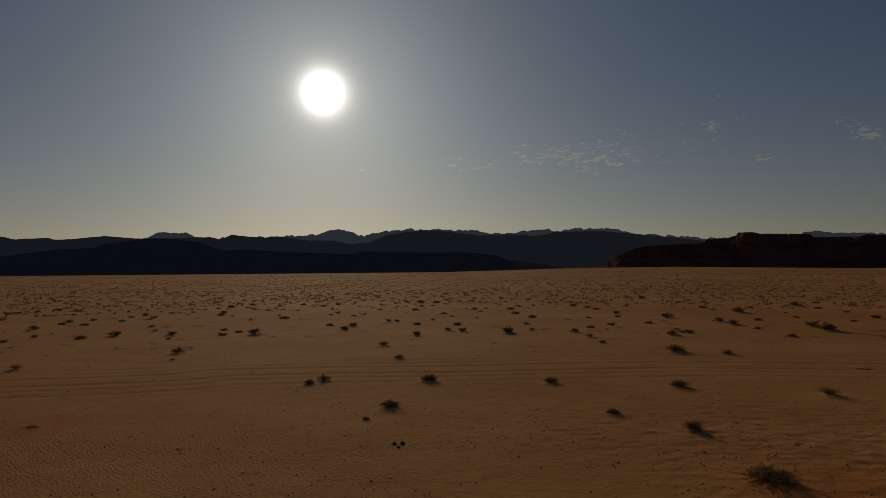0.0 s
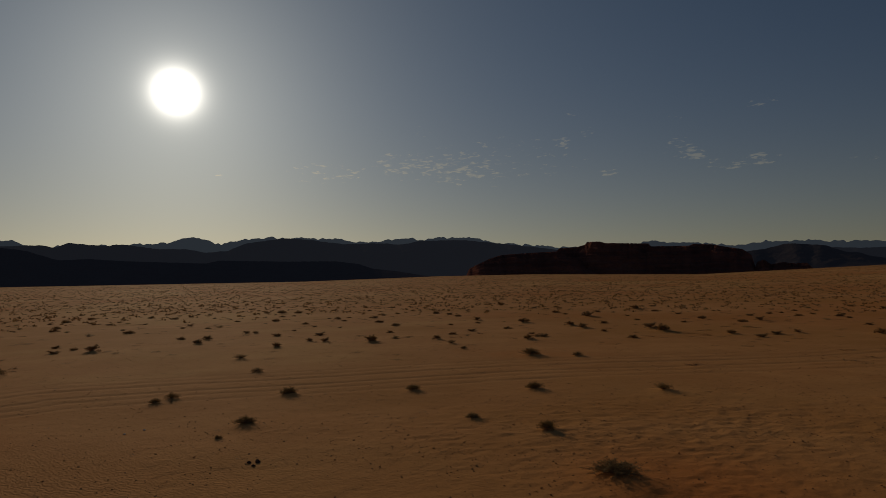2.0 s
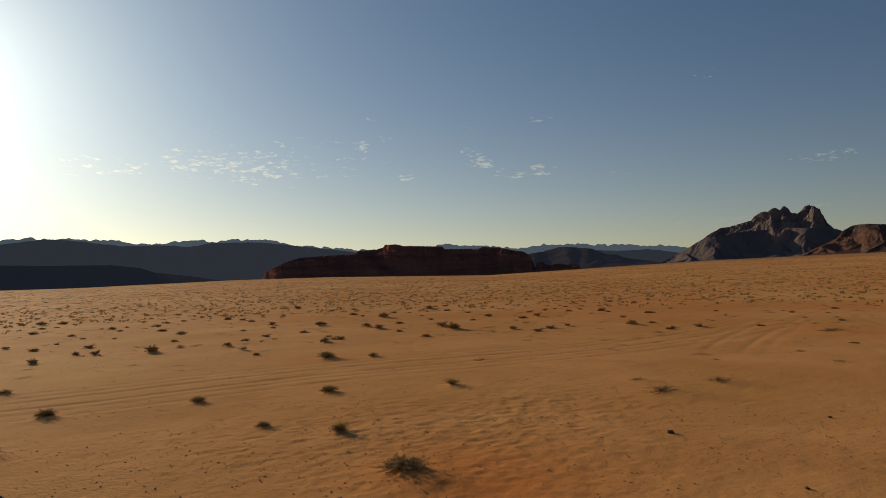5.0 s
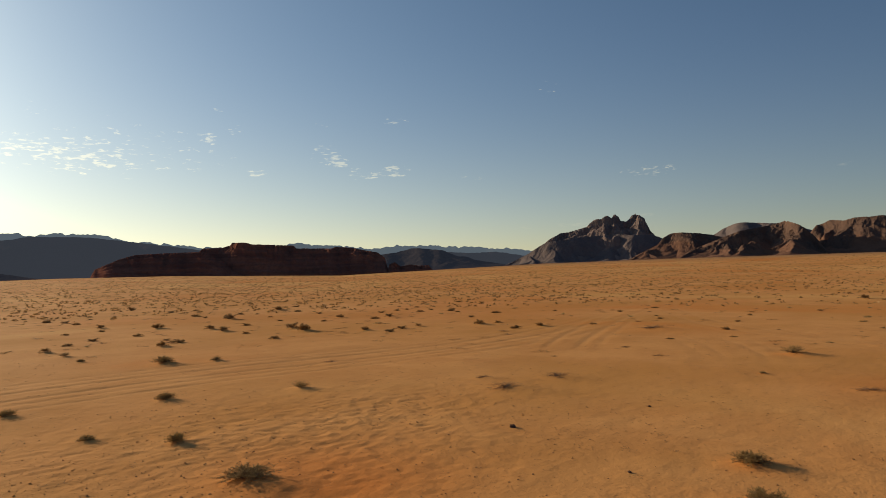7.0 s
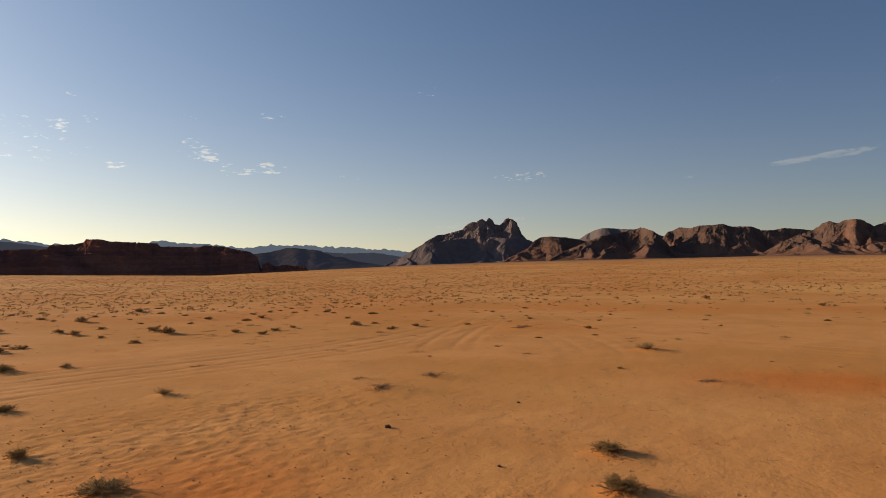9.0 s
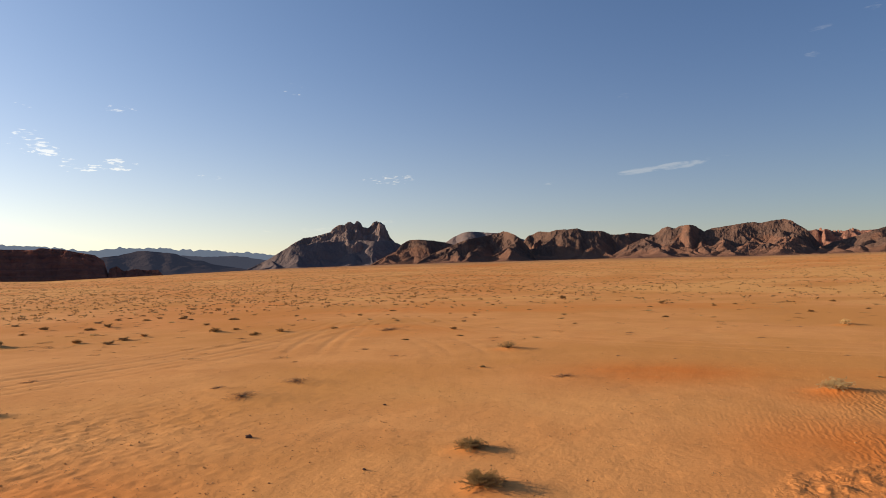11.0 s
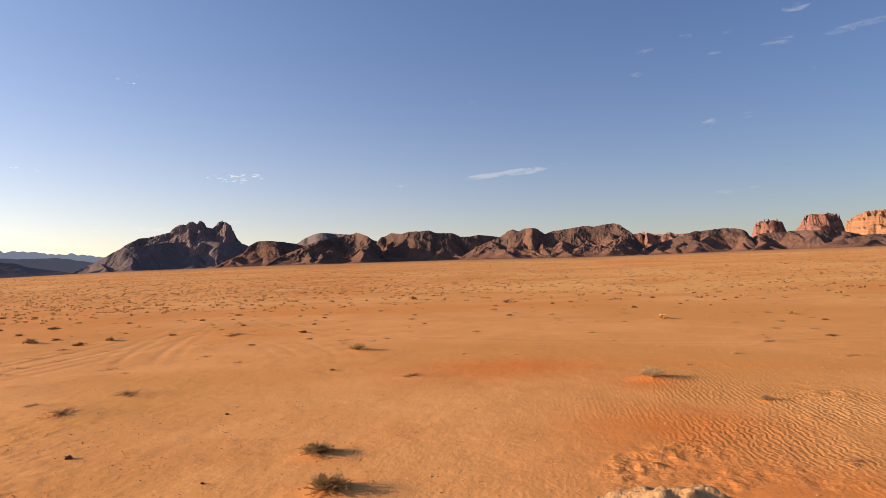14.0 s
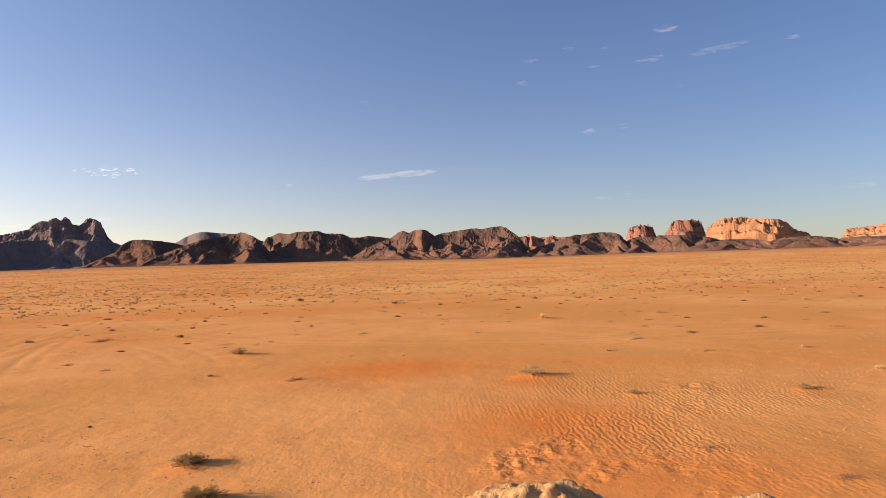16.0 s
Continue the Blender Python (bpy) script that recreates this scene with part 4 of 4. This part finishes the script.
def shrub_kind(name, label, seed, bark, leaf_mat, category="shrub", **shape):
    rng = random.Random(seed)
    stems, leaves = twig_mesh(name, rng, **shape)
    root = tagged(new(name), label, category, group="desert shrubs")
    for kind, me, mat in (("woody_frame", stems, bark), ("foliage", leaves, leaf_mat)):
        if me is not None:
            me.materials.append(mat)
            part = new(kind, me)
            part.parent = root
    return root


KINDS = [
    shrub_kind("desert_shrub", "green-grey twiggy desert shrub on a sand mound", 1, BARK, GREEN_LEAF, stems=110, spread=1.2, height=0.42, leaves=16),
    shrub_kind("desert_shrub", "dense dark desert shrub on bare sand", 2, BARK, GREEN_LEAF, stems=110, spread=1.25, height=0.40, leaves=14),
    shrub_kind("desert_shrub", "open dark twiggy shrub on bare sand", 3, BARK, GREEN_LEAF, stems=70, spread=1.2, height=0.44, leaves=8),
    shrub_kind("desert_shrub", "small low wind-bent shrub on bare sand", 4, BARK, GREEN_LEAF, stems=70, spread=1.4, height=0.36, leaves=9),
    shrub_kind("desert_shrub", "pale dry straw-coloured shrub on a sand mound", 5, DRY_BARK, DRY_LEAF, stems=80, spread=1.15, height=0.44, leaves=7, thick=0.008, size=1.5)]
LIGHT = [
    shrub_kind("desert_shrub", "small dark twiggy shrub far out on the sand", 21, BARK, FAR_LEAF, stems=24, spread=1.3, height=0.36, leaves=7, thick=0.012, size=2.4),
    shrub_kind("desert_shrub", "low dark shrub far out on the sand", 22, BARK, FAR_LEAF, stems=24, spread=1.45, height=0.34, leaves=7, thick=0.012, size=2.4),
    shrub_kind("desert_shrub", "pale dry shrub far out on the sand", 23, DRY_BARK, DRY_LEAF, stems=16, spread=1.3, height=0.38, leaves=5, thick=0.012, size=2.2)]
DEAD_KINDS = [shrub_kind("dead_shrub", "flat dead dark shrub half buried in sand", 10 + i, DEAD_BARK, None, "dead shrub", stems=75, spread=1.56, height=0.5, leaves=0, thick=0.009, droop=0.2) for i in range(2)]
rng = random.Random(5)
used = set()


def plant(kind, x, y, width, squash=1.0):
    m = Matrix.LocRotScale((x, y, ground_at(x, y) - 0.01), Euler((0, 0, rng.uniform(0, 6.28))), None)
    size = Vector((width, width, width * squash * 0.8 * rng.uniform(0.85, 1.1)))
    if kind not in used:
        used.add(kind)
        kind.matrix_basis = m
        kind.scale = size
        return kind
    ob = copy_thing(kind, m)
    ob.scale = size
    return ob


for i, (x, y, w) in enumerate(NAMED):
    pale = x > 15 and y < 0 and w < 1
    if math.hypot(x, y) > 36:
        kind = LIGHT[2] if pale else LIGHT[i % 2]
    else:
        kind = KINDS[4] if pale else KINDS[(i * 7) % 4]
    if (x, y) in ((5.26, 10.48), (-0.46, 20.95)):
        kind = KINDS[1]
    if (x, y) in ((9.80, 3.72), (11.89, 4.75)):
        kind = KINDS[0]
    near_low = (x, y) in ((5.26, 10.48), (9.80, 3.72))
    plant(kind, x, y, w * (0.9 if near_low else 1.0), 0.8 if near_low else 1.0)
for i, (x, y, w) in enumerate(DEAD):
    plant(DEAD_KINDS[i % 2], x, y, w, 0.42)


def density(x, y):
    """Relative number of shrubs: fewer on the bare sheet to the east and along the ruts."""
    az = math.degrees(math.atan2(x, y))
    bare = 1.0 if az < 46 else 0.3
    return bare * (0.45 + 1.1 * float(fbm(np.array([x * 0.03]), np.array([y * 0.03]), 2, 91)[0]))


taken = [(x, y) for x, y, w in NAMED + DEAD]
count = 0
while count < 210:
    az, r = rng.uniform(-42, 132), math.sqrt(rng.uniform(38 ** 2, 78 ** 2))
    x, y = r * math.sin(radians(az)), r * math.cos(radians(az))
    if rng.random() > density(x, y) or min(math.hypot(x - a, y - b) for a, b in taken) < 1.5:
        continue
    taken.append((x, y))
    count += 1
    plant(LIGHT[rng.choice((0, 1, 0, 1, 2) if az < 60 else (0, 1, 1, 2, 2))], x, y, rng.uniform(0.35, 0.85) * (1.0 if az < 50 else 0.75), 0.75)


count = 0
while count < 70:
    az, r = rng.uniform(46, 130), math.sqrt(rng.uniform(24 ** 2, 66 ** 2))
    x, y = r * math.sin(radians(az)), r * math.cos(radians(az))
    if min(math.hypot(x - a, y - b) for a, b in taken) < 1.6:
        continue
    taken.append((x, y))
    count += 1
    plant(rng.choice((LIGHT[2], LIGHT[1], DEAD_KINDS[0], DEAD_KINDS[1])), x, y, rng.uniform(0.2, 0.6), 0.6)


def tufts(name, label, seed, n, near, far, low, high, blades, broad, sink, lean_range):
    """Countless small shrubs between two distances, each a tuft of blades."""
    rs = np.random.RandomState(seed)
    az = np.radians(rs.uniform(-45, 135, n))
    r = near * (far / near) ** (rs.uniform(0, 1, n) ** 0.54)
    x, y = r * np.sin(az), r * np.cos(az)
    keep = rs.uniform(0, 1, n) < (0.35 + 1.0 * fbm(x * 0.012, y * 0.012, 3, 93)) * (1.0 - 0.40 * smooth(np.degrees(az), 40, 75) * smooth(r, 260, 120))
    x, y, r = x[keep], y[keep], r[keep]
    z = plain(x, y) + ground_detail(x, y, track_depth(x, y)) * (r < 260)
    w = rs.uniform(low, high, len(x))
    verts = np.zeros((len(x), blades, 4, 3))
    turn = rs.uniform(0, 6.283, (len(x), blades))
    lean = rs.uniform(*lean_range, (len(x), blades))
    length = rs.uniform(0.14, 0.38, (len(x), blades)) * w[:, None]
    root = rs.normal(0, 0.24, (len(x), blades, 2)) * w[:, None, None]
    dx, dy, dz = np.sin(lean) * np.cos(turn), np.sin(lean) * np.sin(turn), np.cos(lean)
    wide = broad * w[:, None]
    bx, by, bz = x[:, None] + root[..., 0], y[:, None] + root[..., 1], z[:, None] - sink
    for k, (along, side) in enumerate(((0, -0.4), (0.6, -1), (1.0, 0.2), (0.6, 1))):
        verts[:, :, k, 0] = bx + dx * length * along - np.sin(turn) * wide * side
        verts[:, :, k, 1] = by + dy * length * along + np.cos(turn) * wide * side
        verts[:, :, k, 2] = bz + dz * length * along
    flat = verts.reshape(-1, 3)
    me = bpy.data.meshes.new(name)
    count = len(flat) // 4
    me.vertices.add(len(flat))
    me.vertices.foreach_set("co", flat.reshape(-1).astype(np.float32))
    me.loops.add(len(flat))
    me.loops.foreach_set("vertex_index", np.arange(len(flat), dtype=np.int32))
    me.polygons.add(count)
    me.polygons.foreach_set("loop_start", np.arange(0, len(flat), 4, dtype=np.int32))
    me.update(calc_edges=True)
    me.materials.append(FAR_LEAF)
    return tagged(new(name, me), label, "shrubs", kind="stuff")


tufts("far_shrubs", "countless small dark shrubs dotted over the far plain", 4, 56000, 62, 760, 0.35, 0.9, 6, 0.15, 0.03, (0.2, 1.35))
tufts("dry_tufts", "small flat brown tufts scattered over the open sand", 14, 1100, 27, 75, 0.2, 0.7, 34, 0.03, 0.01, (1.15, 1.53))
tufts("twig_litter", "flat scraps of dead twigs scattered over the near sand", 15, 1500, 11, 45, 0.10, 0.34, 16, 0.028, 0.004, (1.3, 1.56))

# ---- stones ----


def stone_mesh(seed):
    rs = random.Random(seed)
    bm = bmesh.new()
    bmesh.ops.create_icosphere(bm, subdivisions=2, radius=0.5)
    for v in bm.verts:
        k = 0.75 + 0.5 * noise.noise(v.co * 2.2 + Vector((seed, 0, 0)))
        v.co = Vector((v.co.x * k, v.co.y * k * rs.uniform(0.78, 0.82), v.co.z * k * 0.6))
    me = bpy.data.meshes.new("stone")
    bm.to_mesh(me)
    bm.free()
    return me


DARK_STONE = rock_material("dark_stone", (0.10, 0.06, 0.045), (0.16, 0.10, 0.07), (0.07, 0.045, 0.035), 200.0)
stone_meshes = [stone_mesh(s) for s in range(4)]
for me in stone_meshes:
    me.materials.append(DARK_STONE)
for i, (x, y, w) in enumerate(STONES):
    ob = tagged(new("stone", stone_meshes[i % 4]), "small dark angular stone lying on the sand", "stone", group="stones on the sand")
    ob.matrix_basis = Matrix.LocRotScale((x, y, ground_at(x, y) + 0.12 * w), Euler((0, 0, i * 1.7)), (w, w, w))


def gravel():
    """Small stones and crumbs strewn over the near sand."""
    rs = np.random.RandomState(8)
    n = 56000
    az = np.radians(rs.uniform(-42, 130, n))
    r = 6.5 * (42 / 6.5) ** (rs.uniform(0, 1, n) ** 0.9)
    x, y = r * np.sin(az), r * np.cos(az)
    amount = 0.32 + 0.9 * blob(x, y, 8.0, 14.5, 7.0, 4.0, -10) + 0.5 * blob(x, y, 12, 8, 6, 5) + 0.25 * blob(x, y, -1, 13, 8, 5)
    amount = amount * (0.3 + 1.3 * smooth(fbm(x * 0.5, y * 0.5, 3, 19), 0.4, 0.7))
    keep = rs.uniform(0, 1, n) < amount
    x, y = x[keep], y[keep]
    z = plain(x, y) + ground_detail(x, y, track_depth(x, y))
    size = 0.005 + 0.017 * rs.uniform(0, 1, len(x)) ** 9 + 0.0003 * np.hypot(x, y)
    shape = np.array([(1, 0, 0), (-0.5, 0.87, 0), (-0.5, -0.87, 0), (0.4, 0.5, 0.8), (-0.7, 0.0, 0.75), (0.4, -0.5, 0.7)])
    faces = np.array([(3, 4, 5), (0, 1, 3), (1, 2, 4), (2, 0, 5), (1, 4, 3), (2, 5, 4), (0, 3, 5)])
    turn = rs.uniform(0, 6.283, len(x))
    c, s = np.cos(turn)[:, None], np.sin(turn)[:, None]
    local = shape[None] * size[:, None, None] * rs.uniform(0.7, 1.3, (len(x), 6, 1))
    v = np.stack([x[:, None] + local[..., 0] * c - local[..., 1] * s, y[:, None] + local[..., 0] * s + local[..., 1] * c, z[:, None] - 0.003 + local[..., 2]], -1).reshape(-1, 3)
    f = (faces[None] + 6 * np.arange(len(x))[:, None, None]).reshape(-1, 3)
    me = bpy.data.meshes.new("gravel")
    me.from_pydata(v.tolist(), [], f.tolist())
    m, nn, where = material("gravel_stone")
    pick = nn.add("ShaderNodeNewGeometry").outputs["Random Per Island"]
    me.materials.append(finish(m, nn, nn.mix(pick, (0.32, 0.15, 0.062), (0.56, 0.27, 0.095)), 0.9))
    return tagged(new("gravel", me), "small brown stones and crumbs strewn over the sand", "gravel", kind="stuff")


gravel()


# ---- scraps ----
SCRAP_NODES = material("white_scrap")
SCRAP = finish(SCRAP_NODES[0], SCRAP_NODES[1], SCRAP_NODES[1].mix(SCRAP_NODES[1].noise(SCRAP_NODES[2], 40, 3), (0.72, 0.70, 0.66), (0.85, 0.83, 0.80)), 0.7)
for x, y in ((-3.57, 11.44), (-4.13, 16.64), (-3.77, 16.98)):
    me = bpy.data.meshes.new("scrap")
    bm = bmesh.new()
    bmesh.ops.create_icosphere(bm, subdivisions=2, radius=0.035)
    for v in bm.verts:
        k = 0.7 + 0.6 * noise.noise(v.co * 40 + Vector((x, y, 0)))
        v.co = Vector((v.co.x * k * 1.3, v.co.y * k, v.co.z * k * 0.45))
    bm.to_mesh(me)
    bm.free()
    me.materials.append(SCRAP)
    ob = tagged(new("scrap", me), "small white crumpled scrap lying on the sand", "litter", group="scraps on the sand")
    ob.location = (x, y, ground_at(x, y) + 0.008)
